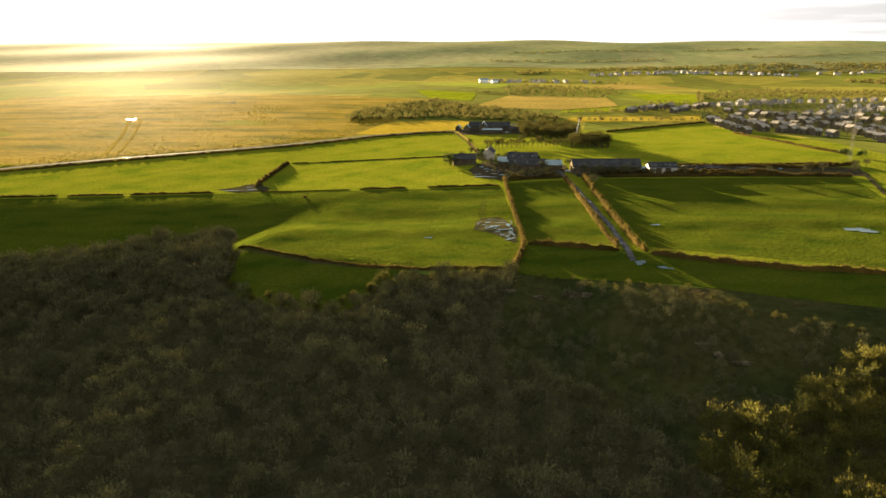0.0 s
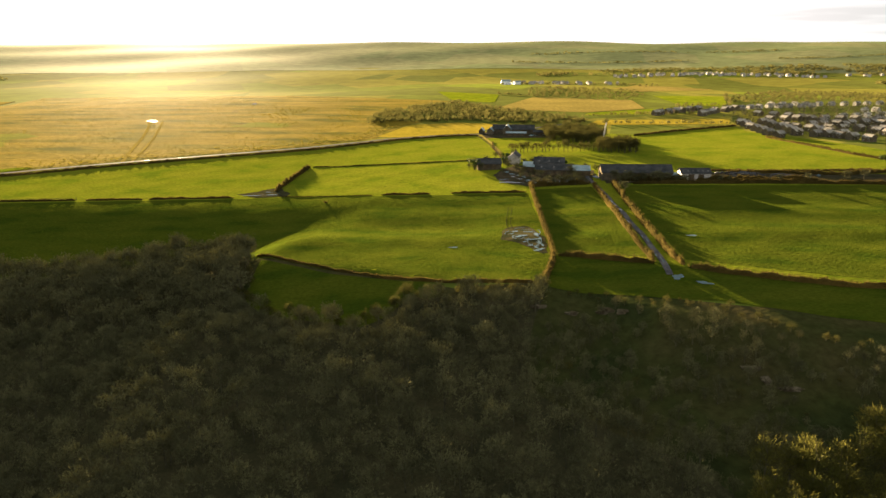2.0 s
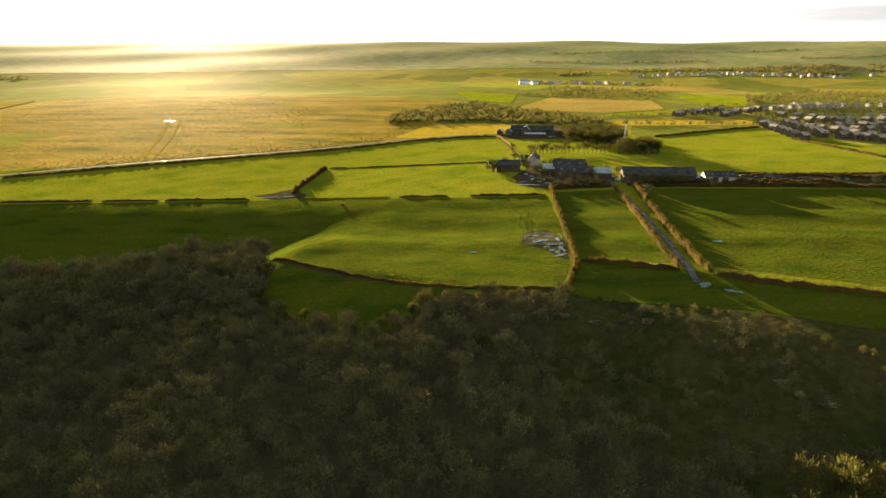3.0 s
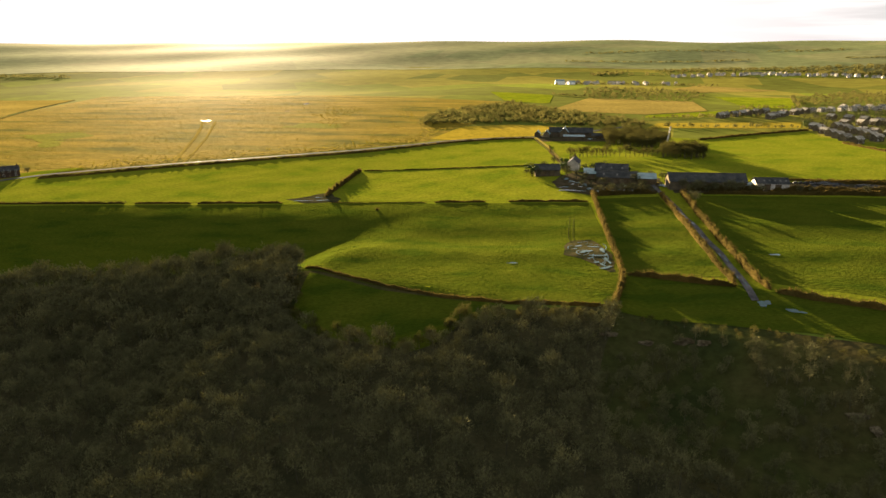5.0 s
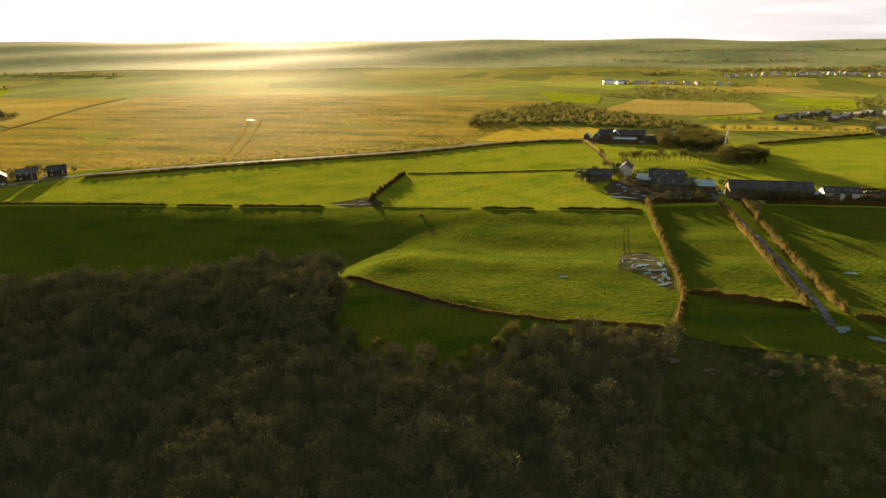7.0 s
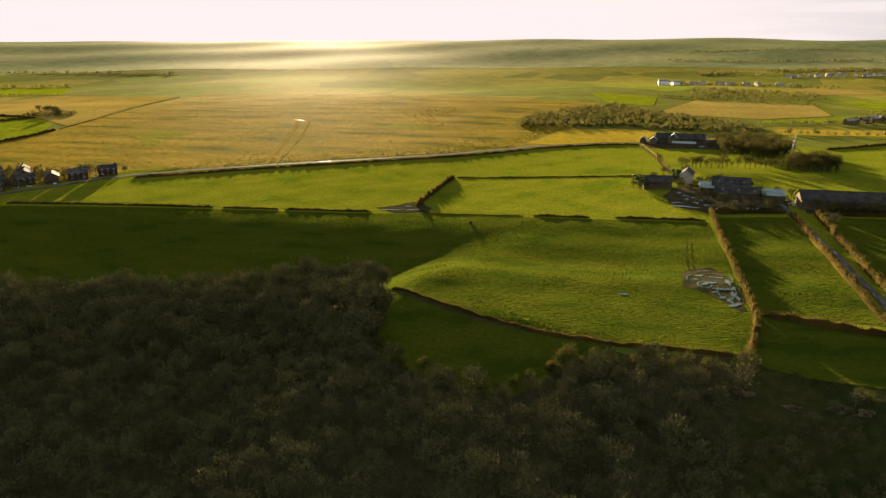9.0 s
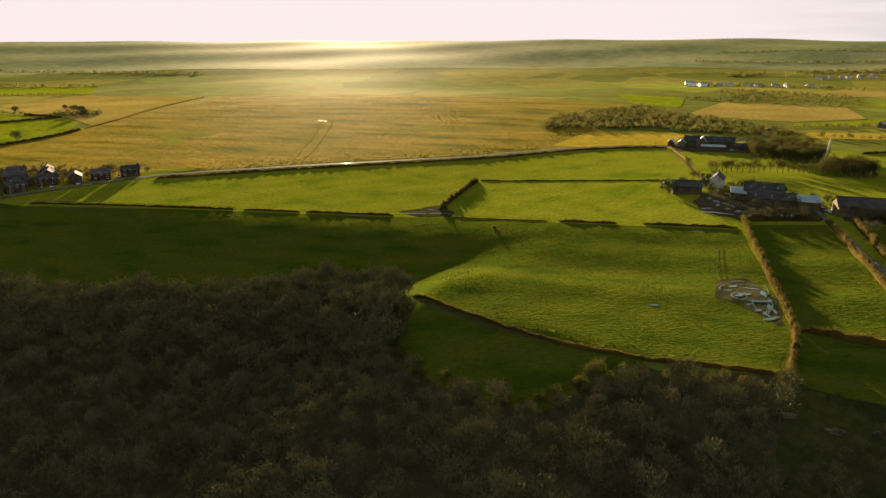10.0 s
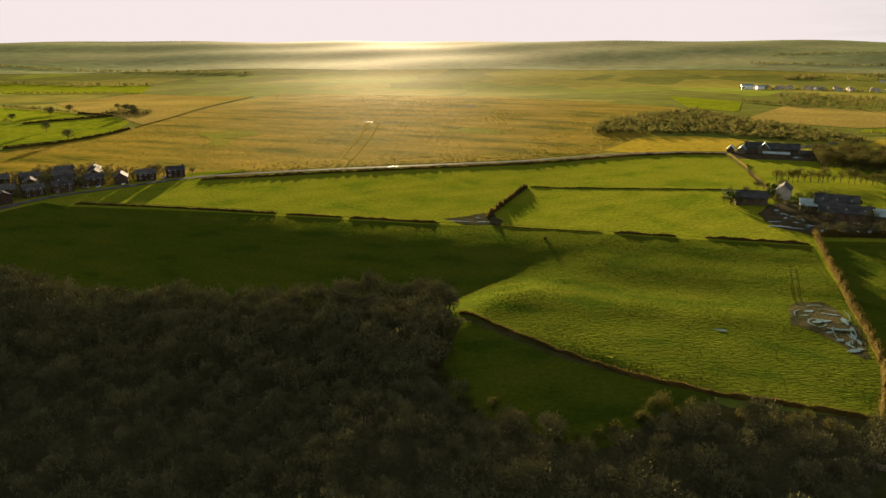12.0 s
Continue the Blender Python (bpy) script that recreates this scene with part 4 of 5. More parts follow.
# ---- buildings ----
def box(bm, x0, x1, y0, y1, z0, z1):
    v = [bm.verts.new(p) for p in ((x0, y0, z0), (x1, y0, z0), (x1, y1, z0), (x0, y1, z0), (x0, y0, z1), (x1, y0, z1), (x1, y1, z1), (x0, y1, z1))]
    for f in ((0, 3, 2, 1), (4, 5, 6, 7), (0, 1, 5, 4), (1, 2, 6, 5), (2, 3, 7, 6), (3, 0, 4, 7)):
        bm.faces.new([v[k] for k in f])


def prism(bm, profile, x0, x1):
    """A profile in y and z drawn out along x."""
    a = [bm.verts.new((x0, y, z)) for y, z in profile]
    b = [bm.verts.new((x1, y, z)) for y, z in profile]
    n = len(profile)
    bm.faces.new(a)
    bm.faces.new(b[::-1])
    for k in range(n):
        bm.faces.new((a[k], b[k], b[(k + 1) % n], a[(k + 1) % n]))
    bmesh.ops.recalc_face_normals(bm, faces=bm.faces[:])


def box_part(name, parent, material, size, label=""):
    bm = bmesh.new()
    box(bm, *size)
    bmesh.ops.recalc_face_normals(bm, faces=bm.faces[:])
    return part(name, bm, material, parent, label)


def gable_body(parent, w, d, eave, ridge, wall_mat, roof_mat, over=0.35, thick=0.18, names=("wall", "roof")):
    """Gabled walls along x and two roof slabs with an overhang and a ridge."""
    bm = bmesh.new()
    prism(bm, [(-d / 2, -0.6), (d / 2, -0.6), (d / 2, eave), (0, ridge), (-d / 2, eave)], -w / 2, w / 2)
    part(names[0], bm, wall_mat, parent)
    k = (ridge - eave) / (d / 2)
    for s in (-1, 1):
        bm = bmesh.new()
        y1, z1 = s * (d / 2 + over), eave - k * over
        prism(bm, [(y1, z1 + 0.03), (0, ridge + 0.03), (0, ridge + 0.03 + thick), (y1, z1 + thick)], -w / 2 - over, w / 2 + over)
        part(names[1], bm, roof_mat, parent)
    box_part("ridge", parent, roof_mat, (-w / 2 - over, w / 2 + over, -0.18, 0.18, ridge + thick - 0.03, ridge + thick + 0.12))


def window_part(parent, x, y, z, w, h, side):
    """A framed window in a wall that faces along y."""
    f = box_part("window", parent, PAINT, (x - w / 2 - 0.08, x + w / 2 + 0.08, y, y + side * 0.06, z - h / 2 - 0.08, z + h / 2 + 0.08))
    box_part("pane", f, WINDOW, (x - w / 2, x + w / 2, y + side * 0.03, y + side * 0.09, z - h / 2, z + h / 2))
    return f


def house(name, w, d, eave, ridge, wall_mat, roof_mat, label, category="house", storeys=2, chimney=True):
    ob = empty(name, pose(0, 0, 0))
    gable_body(ob, w, d, eave, ridge, wall_mat, roof_mat)
    for s in (-1, 1):
        for k in range(storeys):
            z = 1.45 + 2.6 * k
            for x in (-w * 0.3, w * 0.3) if k == 0 else (-w * 0.3, 0, w * 0.3):
                window_part(ob, x, s * d / 2, z, 1.2, 1.2, s)
        box_part("door", ob, TIMBER, (-0.5, 0.5, s * d / 2, s * (d / 2 + 0.07), -0.1, 2.05))
    if chimney:
        c = box_part("chimney", ob, BRICK, (w * 0.38, w * 0.38 + 0.8, -0.4, 0.4, ridge - 1.0, ridge + 1.1))
        box_part("chimney_pot", c, BRICK, (w * 0.38 + 0.25, w * 0.38 + 0.55, -0.15, 0.15, ridge + 1.1, ridge + 1.5))
    return tagged(ob, label, category)


def barn(name, x, y, turn, w, d, eave, ridge, wall_mat, roof_mat, label, doors=2, lights=0, drop=0.0):
    ob = empty(name, pose(x, y, gz(x, y) + 0.2 - drop, 0, 0, turn))
    gable_body(ob, w, d, eave, ridge, wall_mat, roof_mat, 0.5, 0.14)
    for k in range(doors):
        cx = w * ((k + 1) / (doors + 1) - 0.5)
        dr = box_part("door", ob, TIMBER, (cx - 1.8, cx + 1.8, -d / 2 - 0.09, -d / 2, -0.1, min(3.4, eave - 0.3)), "dark sliding timber door")
        box_part("rail", dr, STEEL, (cx - 2.0, cx + 2.0, -d / 2 - 0.16, -d / 2 - 0.08, min(3.4, eave - 0.3), min(3.5, eave - 0.2)))
    pitch = (ridge - eave) / (d / 2)
    for k in range(lights):
        cx = w * ((k + 0.5) / lights - 0.5)
        bm = bmesh.new()
        y0, y1 = -d * 0.34, -d * 0.22
        prism(bm, [(y, ridge + y * pitch + dz) for y, dz in ((y0, 0.16), (y1, 0.16), (y1, 0.22), (y0, 0.22))], cx - 0.5, cx + 0.5)
        part("skylight", bm, STEEL, ob, "grey translucent roof sheet")
    return tagged(ob, label, "barn")


def lean_to(name, x, y, turn, w, d, low, high, wall_mat, roof_mat, label):
    ob = empty(name, pose(x, y, gz(x, y) + 0.2, 0, 0, turn))
    bm = bmesh.new()
    prism(bm, [(-d / 2, -0.6), (d / 2, -0.6), (d / 2, high), (-d / 2, low)], -w / 2, w / 2)
    part("wall", bm, wall_mat, ob)
    bm = bmesh.new()
    prism(bm, [(-d / 2 - 0.4, low - 0.02), (d / 2 + 0.2, high + 0.03), (d / 2 + 0.2, high + 0.19), (-d / 2 - 0.4, low + 0.14)], -w / 2 - 0.3, w / 2 + 0.3)
    part("roof", bm, roof_mat, ob)
    box_part("door", ob, TIMBER, (-1.4, 1.4, -d / 2 - 0.07, -d / 2, -0.1, min(low - 0.2, 2.6)))
    return tagged(ob, label, "shed")


# farmyards
sheet("farmyard", [(24, 450), (38, 437), (76, 441), (83, 470), (84, 484), (56, 500), (36, 514), (24, 498), (18, 478), (19, 462)], 4, 0.45, YARD, "muddy wet farmyard around old barns", "farmyard", 2.0)
sheet("barn_yard", [(84, 440), (150, 442), (268, 441), (276, 470), (212, 478), (125, 476), (86, 480)], 4, 0.42, YARD, "muddy concrete yard along the long barns", "farmyard", 2.0)
sheet("upper_farmyard", [(14, 676), (80, 674), (92, 712), (60, 738), (18, 722)], 6, 0.45, YARD, "dark yard around the upper farm", "farmyard", 2.0)
sheet("gate_mud", [(-138, 432), (-126, 424), (-108, 426), (-107, 436), (-118, 452), (-126, 444)], 3, 0.42, DIRT, "churned mud at a field gate", "mud", 3.0)
sheet("corner_mud", [(15, 334), (17, 320), (25, 305), (34, 298), (34.5, 318), (33, 338), (28, 346), (19, 345)], 2, 0.42, DIRT, "churned mud in a field corner", "mud", 3.0)
for line in ([(22, 386), (20, 366), (18.6, 349), (20, 336)], [(24, 386), (22, 366), (20.6, 349), (22, 338)]):
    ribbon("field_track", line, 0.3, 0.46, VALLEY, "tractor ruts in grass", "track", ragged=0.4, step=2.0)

barn("barn", 15.5, 503, 4, 16, 11, 4.2, 7.0, STONE, TIN_DARK, "old stone barn with a dark sheet roof")
hs = house("farmhouse", 12, 7.5, 5.2, 8.2, RENDERED, SLATE, "whitewashed farmhouse with a slate roof")
hs.matrix_basis = pose(34.5, 522, gz(34.5, 522) + 0.2, 0, 0, 78)
lean_to("shed", 43.5, 489, -4, 10.5, 9, 3.4, 5.4, STONE, TIN_PALE, "open shed with a pale blue sheet roof")
barn("barn", 56, 494, -8, 20, 15, 4.6, 8.0, STONE, TIN_DARK, "broad dark-roofed barn in the farmyard", 2, 3)
barn("barn", 57, 475, -8, 24, 14, 4.0, 6.6, STONE, TIN_DARK, "low dark-roofed barn in the farmyard", 3, 3)
lean_to("shed", 73.5, 468, -5, 11, 8, 3.6, 5.6, TIMBER, TIN_PALE, "pale-roofed shed beside the lane")
barn("barn", 105, 456, -1, 43, 14, 4.8, 8.6, STONE, TIN_DARK, "long stone barn with a dark sheet roof", 4, 0)
lean_to("shed", 128, 451, 0, 5, 5, 2.8, 3.8, STONE, TIN_PALE, "small pale-roofed shed between barns")
barn("barn", 141.5, 456, -1, 18, 10, 4.0, 6.4, RENDERED, TIN_DARK, "pale-walled barn with rooflights", 2, 6)
barn("barn", 16, 712, 80, 7, 5, 3.2, 5.6, STONE, TIN_PALE, "small stone barn of the upper farm", 1, 0)
barn("barn", 24.5, 709, 80, 9, 6, 3.4, 6.2, STONE, TIN_PALE, "stone barn wing of the upper farm", 1, 0)
barn("barn", 47, 716, -4, 40, 14, 4.4, 8.0, STONE, TIN_DARK, "wide dark-roofed barn of the upper farm", 3, 0)
barn("barn", 41, 712, 82, 12, 8, 4.6, 8.6, STONE, TIN_PALE, "cross wing with a pale sheet roof", 1, 0)
lean_to("shed", 48, 692, -3, 19, 5, 2.6, 3.6, TIMBER, TIN_PALE, "long low shed with a pale roof")
barn("barn", 72, 700, -6, 14, 7, 2.8, 4.6, STONE, TIN_DARK, "low shed of the upper farm", 1, 0)


def puddle(x, y, a, b, turn, seed, lift=0.52, label="shallow puddle, sky reflection partly put into its blue colour"):
    """A flat pool with an uneven shore."""
    r = random.Random(seed)
    n, ph = 28, [r.uniform(0, 6.3) for _ in range(3)]
    z = gz(x, y) + lift
    verts, ct, st = [(x, y, z)], math.cos(radians(turn)), math.sin(radians(turn))
    for k in range(n):
        t = 2 * math.pi * k / n
        q = 1 + 0.28 * math.sin(2 * t + ph[0]) + 0.2 * math.sin(3 * t + ph[1]) + 0.13 * math.sin(6 * t + ph[2])
        u, v = a * q * math.cos(t), b * q * math.sin(t)
        px, py = x + u * ct - v * st, y + u * st + v * ct
        verts.append((px, py, gz(px, py) + lift))
    faces = [(0, 1 + k, 1 + (k + 1) % n) for k in range(n)]
    ob = new("puddle", mesh_np("puddle", verts, faces, [WATER_SKY]))
    return tagged(ob, label, "puddle", group="puddles")


for k, (x, y, a, b, turn) in enumerate(((22, 335, 1.8, 0.8, 10), (28, 333, 2.2, 0.7, -20), (31, 327, 1.0, 3.0, 10), (24, 325, 2.4, 1.6, 30), (28, 319, 2.6, 1.0, 0), (31.5, 313, 0.8, 3.4, 8), (27, 311, 1.6, 0.7, 20), (30, 304, 2.2, 1.2, 40),
                                       (-128, 428, 4.5, 0.8, 4), (-117, 430, 3.4, 0.9, 30), (-121, 437, 2.2, 0.6, 10), (25, 452, 4.4, 1.6, 0), (32, 449, 3.2, 0.8, -10), (24, 461, 2.6, 1.2, 20), (30, 470, 2.0, 1.0, 60), (46, 447, 2.4, 0.8, -20),
                                       (66, 452, 3.4, 0.7, -6), (189, 311, 6.0, 3.6, 0), (99, 320, 1.8, 1.2, 0), (-6.5, 311, 2.4, 0.6, 4), (20, 330, 1.2, 0.5, -10), (32, 320, 0.6, 1.8, 0), (25, 316, 1.4, 0.5, 20), (29, 308, 0.7, 1.6, 30), (34, 461, 2.2, 0.9, 10), (40, 455, 1.8, 0.7, -20), (55, 451, 1.4, 0.6, 30), (82, 460, 2.4, 3.4, 0), (78, 268, 1.8, 2.4, 0), (86, 262, 3.0, 1.0, -20),
                                       (-357, 823, 6.0, 1.1, 0), (-296, 935, 4.0, 1.4, 20), (-300, 1040, 2.4, 8.0, 5))):
    puddle(x, y, a, b, turn, k, 0.44 if (x, y) == (82, 460) else 0.32)



def wet_rut(x, y, r, wide, a0, a1, squash=1.0):
    """A curved wheel rut full of water."""
    pts = [(x + r * math.cos(radians(a)), y + squash * r * math.sin(radians(a))) for a in np.linspace(a0, a1, 25)]
    return ribbon("water_rut", pts, wide * 0.65, 0.60, WATER_SKY, "curved wheel rut full of water with sky blue painted in", "puddle", kind="thing", step=0.6, ragged=0.5)


for rut in ((22.4, 323.5, 2.4, 0.8, 30, 250, 1.5), (22.4, 323.5, 2.8, 0.6, 270, 350, 1.5), (27, 331, 4.6, 0.5, 40, 120, 1.6), (28, 333, 5.4, 0.5, -50, 30, 1.8), (29.5, 316, 3.4, 0.5, 140, 230, 2.2), (30, 318, 2.4, 0.5, -60, 40, 3.0), (25, 338, 3.6, 0.7, 60, 150, 1.2), (31, 308, 2.0, 0.6, 120, 250, 1.8), (27.5, 312, 3.0, 0.5, -40, 40, 2.0), (20, 331, 3.0, 0.5, 100, 200, 1.8)):
    wet_rut(*rut)
wet = random.Random(5)
for line, step, wide, lift in ((ROAD[2:12], 9.0, 0.7, 0.42), (LANE, 7.0, 0.34, 0.41)):
    q = smooth_line(line, step)
    for i in range(1, len(q) - 1):
        if wet.random() < 0.6:
            d = q[i + 1] - q[i - 1]
            puddle(q[i][0] + wet.uniform(-1, 1), q[i][1] + wet.uniform(-0.6, 0.6), wet.uniform(0.2, 0.5) * step, wet.uniform(0.4, 1.2) * wide, math.degrees(math.atan2(d[1], d[0])), 100 + i, lift + 0.01, "thin wet patch shining on the road")


# junk, heaps and fences of the farm
def heap(name, x, y, w, d, h, seed, material, label, category):
    bm = bmesh.new()
    bmesh.ops.create_icosphere(bm, subdivisions=4, radius=1)
    for v in bm.verts:
        p = v.co.copy()
        q = 1 + 0.55 * noise.noise(p * 1.8 + Vector((seed, 0, 0))) + 0.4 * noise.noise(p * 4.5 + Vector((0, seed, 0)))
        v.co = Vector((p.x * w * q, p.y * d * q, p.z * h * q))
    ob = part(name, bm, material, None)
    ob.matrix_basis = pose(x, y, gz(x, y) + 0.15)
    return tagged(ob, label, category)


heap("rubble_heap", 50.5, 441, 2.2, 1.6, 1.4, 3, STONE, "heap of pale rubble in the farmyard", "rubble")
heap("rubble_heap", 54, 444, 1.4, 1.2, 0.9, 5, TIMBER, "heap of broken timber in the farmyard", "rubble")
heap("silage_clamp", 178, 466, 9, 3.2, 2.0, 7, PLASTIC, "silage heap under black plastic sheet", "silage")
heap("silage_clamp", 200, 464, 8, 3.0, 1.6, 9, PLASTIC, "silage heap under black plastic sheet", "silage")
heap("muck_heap", 236, 452, 7, 4, 1.5, 11, DIRT, "low earth heap beside the yard", "heap")
for k, (x, y, w, d, h) in enumerate(((16, 245, 3.0, 1.0, 1.1), (24, 246, 2.6, 0.9, 0.9), (35, 243, 2.0, 1.0, 0.8), (47, 243, 3.0, 1.3, 1.2), (52, 241, 1.8, 1.1, 1.0), (83, 208, 2.6, 1.2, 1.0), (86, 204, 1.2, 2.0, 1.0), (92, 200, 3.2, 1.0, 0.7))):
    heap("rock_outcrop", x, y, w, d, h, 20 + k, ROCK, "bare brown rock scar on the bank", "rock")


def sheet_pile(x, y, n, seed):
    """Old roofing sheets thrown down on one another."""
    r = random.Random(seed)
    ob = empty("sheet_pile", pose(x, y, gz(x, y) + 0.25, 0, 0, r.uniform(0, 180)))
    for k in range(n):
        w, d = r.uniform(0.5, 1.0), r.uniform(1.0, 1.9)
        bm = bmesh.new()
        for j in range(6):
            u = -w + 2 * w * j / 6
            box(bm, u, u + w / 3 - 0.01, -d, d, 0.03 * (j % 2), 0.03 * (j % 2) + 0.04)
        p = part("sheet", bm, TIN_PALE, ob)
        p.matrix_basis = pose(r.uniform(-0.7, 0.7), r.uniform(-0.7, 0.7), 0.12 + 0.14 * k, r.uniform(-14, 14), r.uniform(-14, 14), r.uniform(0, 180))
    return tagged(ob, "loose pale metal sheets lying in the farmyard", "scrap metal", group="scrap in the farmyard")


for k, (x, y) in enumerate(((43.5, 446), (47, 442), (51, 446), (46, 449), (58, 446), (63, 446.5), (60, 462), (38, 453), (30, 478), (33, 473), (27, 484), (36, 466), (150, 448), (156, 449), (215, 462), (222, 464), (206, 460), (66, 690), (74, 694), (62, 688))):
    sheet_pile(x, y, 2 + k % 4, 40 + k)


def bale(x, y, turn):
    bm = bmesh.new()
    bmesh.ops.create_cone(bm, cap_ends=True, segments=18, radius1=0.65, radius2=0.65, depth=1.2, matrix=pose(0, 0, 0.62, 90, 0, 0))
    bmesh.ops.bevel(bm, geom=[e for e in bm.edges if len(e.link_faces) == 2 and max(len(f.verts) for f in e.link_faces) > 4], offset=0.12, segments=2, affect="EDGES")
    ob = part("bale", bm, PLASTIC, None)
    ob.matrix_basis = pose(x, y, gz(x, y) + 0.42, 0, 0, turn)
    return tagged(ob, "round bale wrapped in black plastic", "bale", group="bales in the yard")


for k in range(9):
    bale(160 + 1.5 * k, 470 + (k % 2) * 1.4, 10 * k)


def fence(points, label):
    """Posts and two rails along a line."""
    q = spaced(points, 3.0)
    ob = empty("fence", pose(q[0][0], q[0][1], gz(*q[0])))
    inv = ob.matrix_basis.inverted()
    post_me = None
    for a, b in q:
        if post_me is None:
            p = box_part("post", ob, TIMBER, (-0.07, 0.07, -0.07, 0.07, -0.3, 1.25))
            post_me = p.data
        else:
            p = new("post", post_me)
            p.parent = ob
        p.matrix_local = inv @ pose(a, b, gz(a, b) + 0.3)
    for h in (0.6, 1.1):
        verts, faces = [], []
        for i, (a, b) in enumerate(q):
            z = gz(a, b) + 0.3 + h
            verts += [inv @ Vector((a - 0.05, b, z - 0.07)), inv @ Vector((a + 0.05, b, z - 0.07)), inv @ Vector((a + 0.05, b, z + 0.07)), inv @ Vector((a - 0.05, b, z + 0.07))]
        for i in range(len(q) - 1):
            for j in range(4):
                faces.append((i * 4 + j, i * 4 + (j + 1) % 4, i * 4 + 4 + (j + 1) % 4, i * 4 + 4 + j))
        rail = new("rail", mesh_np("rail", verts, faces, [TIMBER]))
        rail.parent = ob
    return tagged(ob, label, "fence")


fence([(-352, 400.5), (-300, 407.5), (-228, 414.5)], "weathered post and rail fence along the hedge")
fence([(11.5, 690), (18, 640), (23.5, 590), (26, 545)], "weathered post and rail fence beside the track")

# white leaning tower and the lattice pylon
bm = bmesh.new()
bmesh.ops.create_cone(bm, cap_ends=True, segments=14, radius1=0.75, radius2=0.5, depth=17, matrix=pose(0, 0, 8.5))
tower = empty("tower", pose(118, 634, gz(118, 634), 0, 9, 0))
part("shaft", bm, RENDERED, tower)
bm = bmesh.new()
bmesh.ops.create_cone(bm, cap_ends=True, segments=14, radius1=0.62, radius2=0.55, depth=0.6, matrix=pose(0, 0, 17.2))
part("cap", bm, RENDERED, tower)
tagged(tower, "slender whitewashed tower leaning beside the grove", "tower")


def strut(bm, a, b, r):
    v, f = tube([Vector(a), Vector(b)], [r, r], 4)
    vs = [bm.verts.new(p) for p in v]
    for t in f:
        bm.faces.new([vs[k] for k in t])


pylon = empty("lattice_mast", pose(287, 499, gz(287, 499)))
levels = [(0, 1.1), (7, 0.95), (14, 0.8), (20, 0.68), (26, 0.55), (31, 0.42), (36, 0.2)]
for sx, sy in ((-1, -1), (1, -1), (1, 1), (-1, 1)):
    bm = bmesh.new()
    for (z0, r0), (z1, r1) in zip(levels, levels[1:]):
        strut(bm, (sx * r0, sy * r0, z0), (sx * r1, sy * r1, z1), 0.03)
    part("leg", bm, STEEL, pylon)
for (z0, r0), (z1, r1) in zip(levels, levels[1:]):
    for k, (a, b) in enumerate((((-1, -1), (1, -1)), ((1, -1), (1, 1)), ((1, 1), (-1, 1)), ((-1, 1), (-1, -1)))):
        bm = bmesh.new()
        strut(bm, (a[0] * r0, a[1] * r0, z0), (b[0] * r1, b[1] * r1, z1), 0.03)
        strut(bm, (b[0] * r0, b[1] * r0, z0), (a[0] * r1, a[1] * r1, z1), 0.03)
        part("brace", bm, STEEL, pylon)
for z, reach in ((30, 1.6), (34, 1.2)):
    bm = bmesh.new()
    strut(bm, (-reach, 0, z), (reach, 0, z), 0.08)
    strut(bm, (-reach, 0, z), (0, 0, z + 1.0), 0.06)
    strut(bm, (reach, 0, z), (0, 0, z + 1.0), 0.06)
    part("arm", bm, STEEL, pylon)
tagged(pylon, "grey steel lattice mast beside the pasture", "mast")

# ---- houses by the road and the village ----
brick_house = house("house", 12.0, 8.0, 4.5, 7.0, BRICK, SLATE, "brick house with a slate roof by the road")
road_houses = ((-351, 487, 38), (-362, 471, 42), (-371, 458, 130), (-383, 447, 40), (-385, 423, 60), (-392, 408, 62), (-397, 391, 150), (-397, 438, 40), (-411, 424, 140), (-408, 402, 50), (-396, 462, 130), (-412, 450, 40), (-427, 438, 60), (-408, 474, 130), (-440, 426, 50), (-424, 464, 40), (-413, 384, 60), (-404, 372, 60), (-426, 408, 130))
for k, (x, y, turn) in enumerate(road_houses):
    m = pose(x, y, gz(x, y) + 0.2, 0, 0, turn)
    if k:
        copy_thing(brick_house, m)
    else:
        brick_house.matrix_basis = m
        tagged(brick_house, group="houses by the road")


def car(x, y, turn):
    ob = empty("car", pose(x, y, gz(x, y) + 0.40, 0, 0, turn))
    bm = bmesh.new()
    prism(bm, [(-2.1, 0.3), (2.1, 0.3), (2.1, 0.75), (1.2, 0.88), (-2.05, 0.9)], -0.85, 0.85)
    part("body", bm, CARPAINT, ob)
    bm = bmesh.new()
    prism(bm, [(-1.9, 0.86), (1.15, 0.86), (0.45, 1.42), (-1.5, 1.45)], -0.72, 0.72)
    part("cabin", bm, WINDOW, ob)
    for sx in (-0.78, 0.78):
        for sy in (-1.3, 1.3):
            bm = bmesh.new()
            bmesh.ops.create_cone(bm, cap_ends=True, segments=14, radius1=0.32, radius2=0.32, depth=0.2, matrix=pose(sx, sy, 0.32, 0, 90, 0))
            part("wheel", bm, RUBBER, ob)
    return tagged(ob, "small pale car parked by the road", "car", group="parked cars")


for x, y, turn in ((-373, 440, 20), (-364, 452, 30), (-378, 434, 110), (-390, 432, 100), (-354, 478, 40)):
    car(x, y, turn)

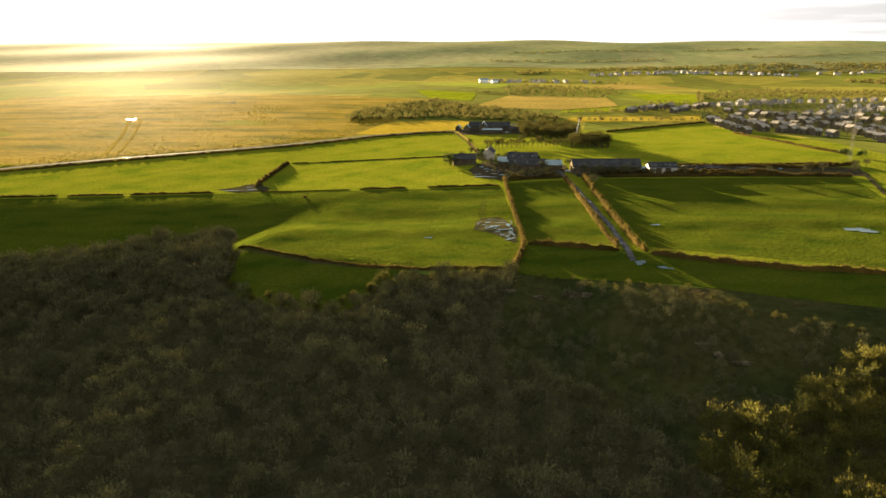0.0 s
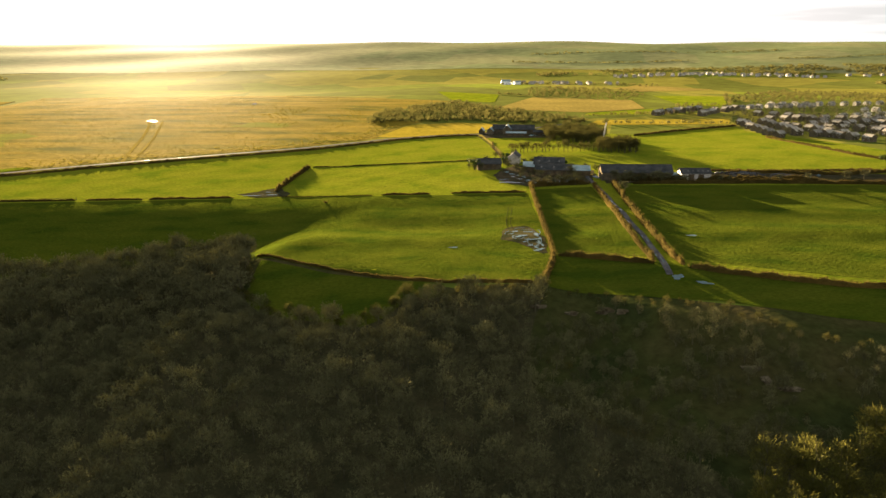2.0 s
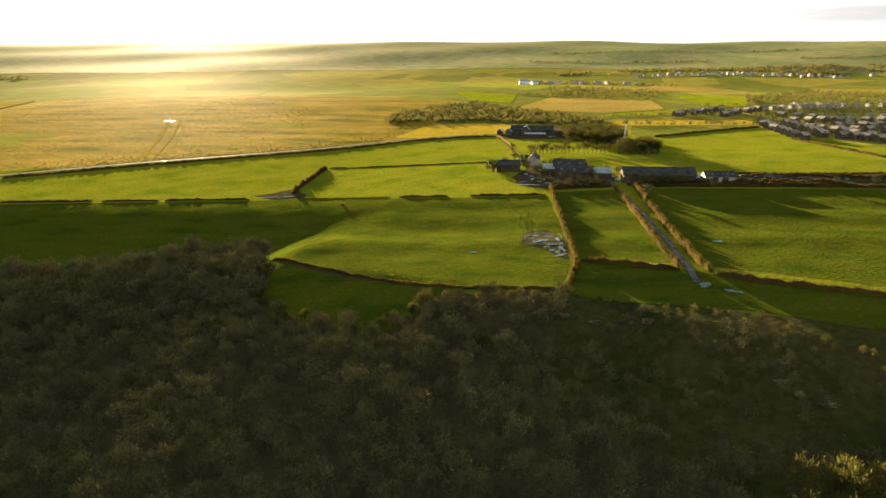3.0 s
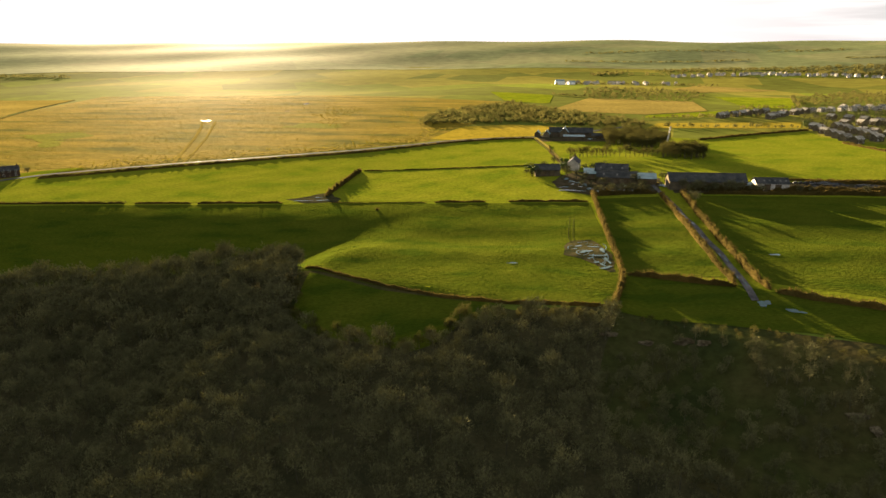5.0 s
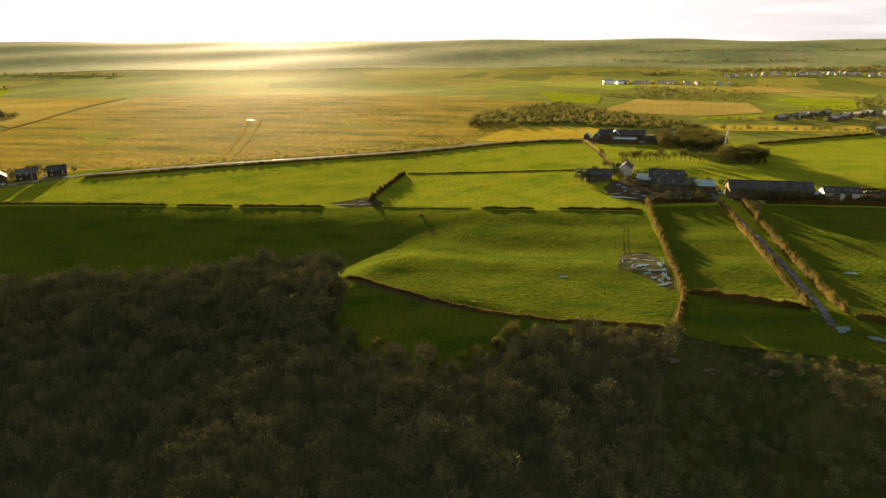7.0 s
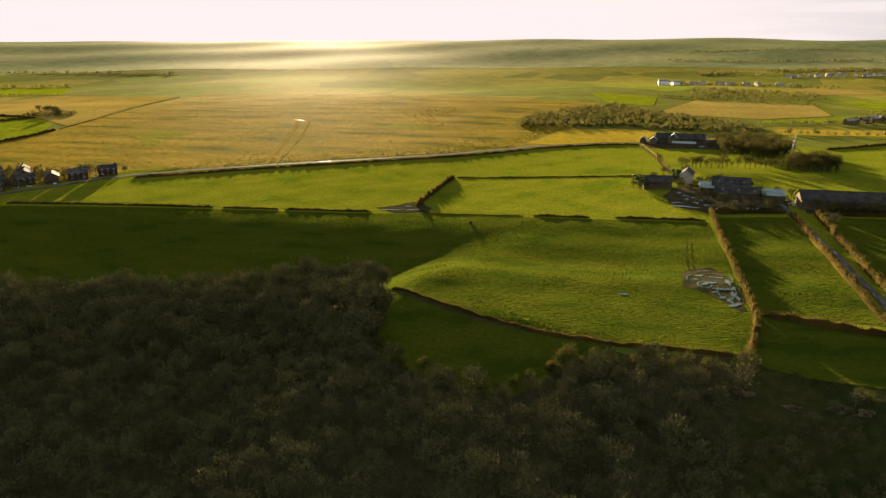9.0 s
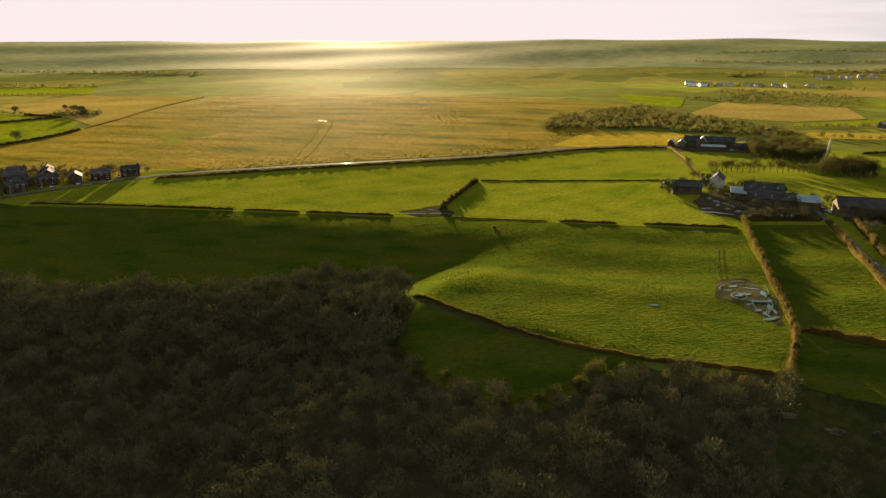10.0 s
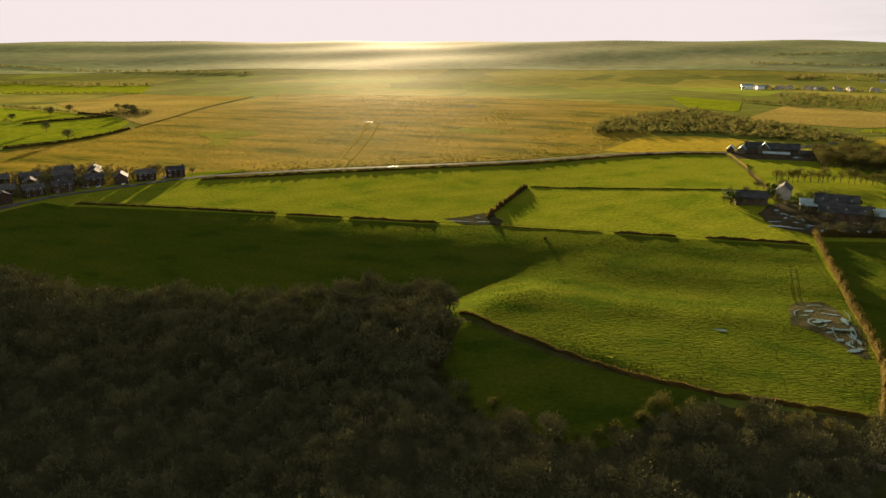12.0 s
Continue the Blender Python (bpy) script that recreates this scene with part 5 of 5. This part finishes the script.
village_house = house("house", 9.0, 7.2, 4.2, 6.4, STONE, TILE_SUNLIT, "stone village house with sunlight put into its pale tiled roof")
white_house = house("house", 8.0, 6.5, 3.6, 5.6, RENDERED, TILE_SUNLIT, "white rendered village house with sunlight put into its pale roof", chimney=False)
rows = (((297, 792), (290, 730), (286, 676), 7, 75), ((320, 800), (320, 740), (314, 698), 7, 80), ((322, 684), (338, 680), (352, 645), 5, 20), ((348, 740), (398, 738), (392, 662), 9, 30), ((388, 655), (380, 625), (372, 600), 4, 60),
        ((340, 826), (400, 835), (455, 822), 8, 5), ((360, 775), (420, 790), (470, 770), 8, 10), ((284, 888), (315, 925), (350, 958), 7, 40), ((440, 700), (470, 690), (500, 660), 5, 30), ((352, 884), (384, 850), (394, 770), 8, 70), ((230, 892), (266, 924), (300, 948), 7, 35), ((330, 760), (344, 720), (350, 690), 6, 15), ((412, 730), (420, 690), (412, 650), 6, 40), ((430, 800), (480, 815), (520, 812), 7, 12))
white_rows = (((350, 962), (400, 985), (465, 1000), 9, 15), ((420, 1018), (520, 1020), (640, 1042), 14, 5), ((440, 860), (500, 880), (565, 905), 9, 10), ((500, 930), (580, 945), (665, 965), 10, 8), ((520, 800), (580, 820), (640, 850), 7, 15))
first = {}
for kind, group_rows in ((village_house, rows), (white_house, white_rows)):
    for p0, p1, p2, n, turn in group_rows:
        q = smooth_line([p0, p1, p2], 4.0)
        for k in range(n):
            a, b = q[int(k * (len(q) - 1) / max(1, n - 1))] + np.array([rng.uniform(-2, 2), rng.uniform(-2, 2)])
            m = pose(a, b, gz(a, b) + 0.2, 0, 0, 19 + 0.12 * turn + rng.uniform(-6, 6) + (90 if rng.random() < 0.35 else 0))
            if kind in first:
                copy_thing(kind, m)
            else:
                first[kind] = 1
                kind.matrix_basis = m
                tagged(kind, group="houses of the village")

# far village and works
far_house = empty("far_house", pose(0, 0, 0))
gable_body(far_house, 9, 7.5, 4.6, 7.2, RENDERED, TILE_SUNLIT)
tagged(far_house, "tiny pale house of a distant village", "house", "houses of the far village")
far_rows = (((440, 2160), (760, 2185), 26), ((760, 2190), (1060, 2205), 24), ((560, 2215), (1000, 2250), 22), ((130, 1730), (300, 1760), 9), ((150, 1790), (420, 1810), 11), ((1150, 2240), (1500, 2300), 14))
started = False
for p0, p1, n in far_rows:
    for k in range(n):
        s = (k + rng.uniform(-0.9, 0.9)) / n
        a, b = p0[0] + (p1[0] - p0[0]) * s, p0[1] + (p1[1] - p0[1]) * s + rng.uniform(-45, 45)
        m = pose(a, b, gz(a, b) + 0.4, 0, 0, rng.uniform(0, 180))
        if started:
            copy_thing(far_house, m)
        else:
            far_house.matrix_basis, started = m, True
works = empty("works", pose(98, 1720, gz(98, 1720)))
gable_body(works, 22, 14, 8, 11, PAINT, TIN_PALE)
tagged(works, "white works building in the far valley", "factory")
works = empty("works", pose(124, 1722, gz(124, 1722), 0, 0, 20))
gable_body(works, 16, 11, 6, 8.5, PAINT, TIN_PALE)
tagged(works, "white works building in the far valley", "factory")

# trees of the village and the houses
town_kinds = [bare_tree(131 + k, 7.0, 3.6, 90, 0.17, 0.1) for k in range(3)]
town_places = scatter([(300, 690), (330, 660), (400, 600), (470, 660), (640, 880), (640, 1020), (430, 1000), (340, 940), (300, 860)], 10.5, rng)
town_places += [q for q in scatter([(-450, 390), (-408, 365), (-388, 420), (-366, 464), (-350, 492), (-380, 496), (-450, 480)], 5.0, rng)]
joined_wood("village_trees", town_kinds, town_places, rng, 0.5, 1.1, [BARK, TWIG_DARK], "bare garden trees among the village houses", "trees")
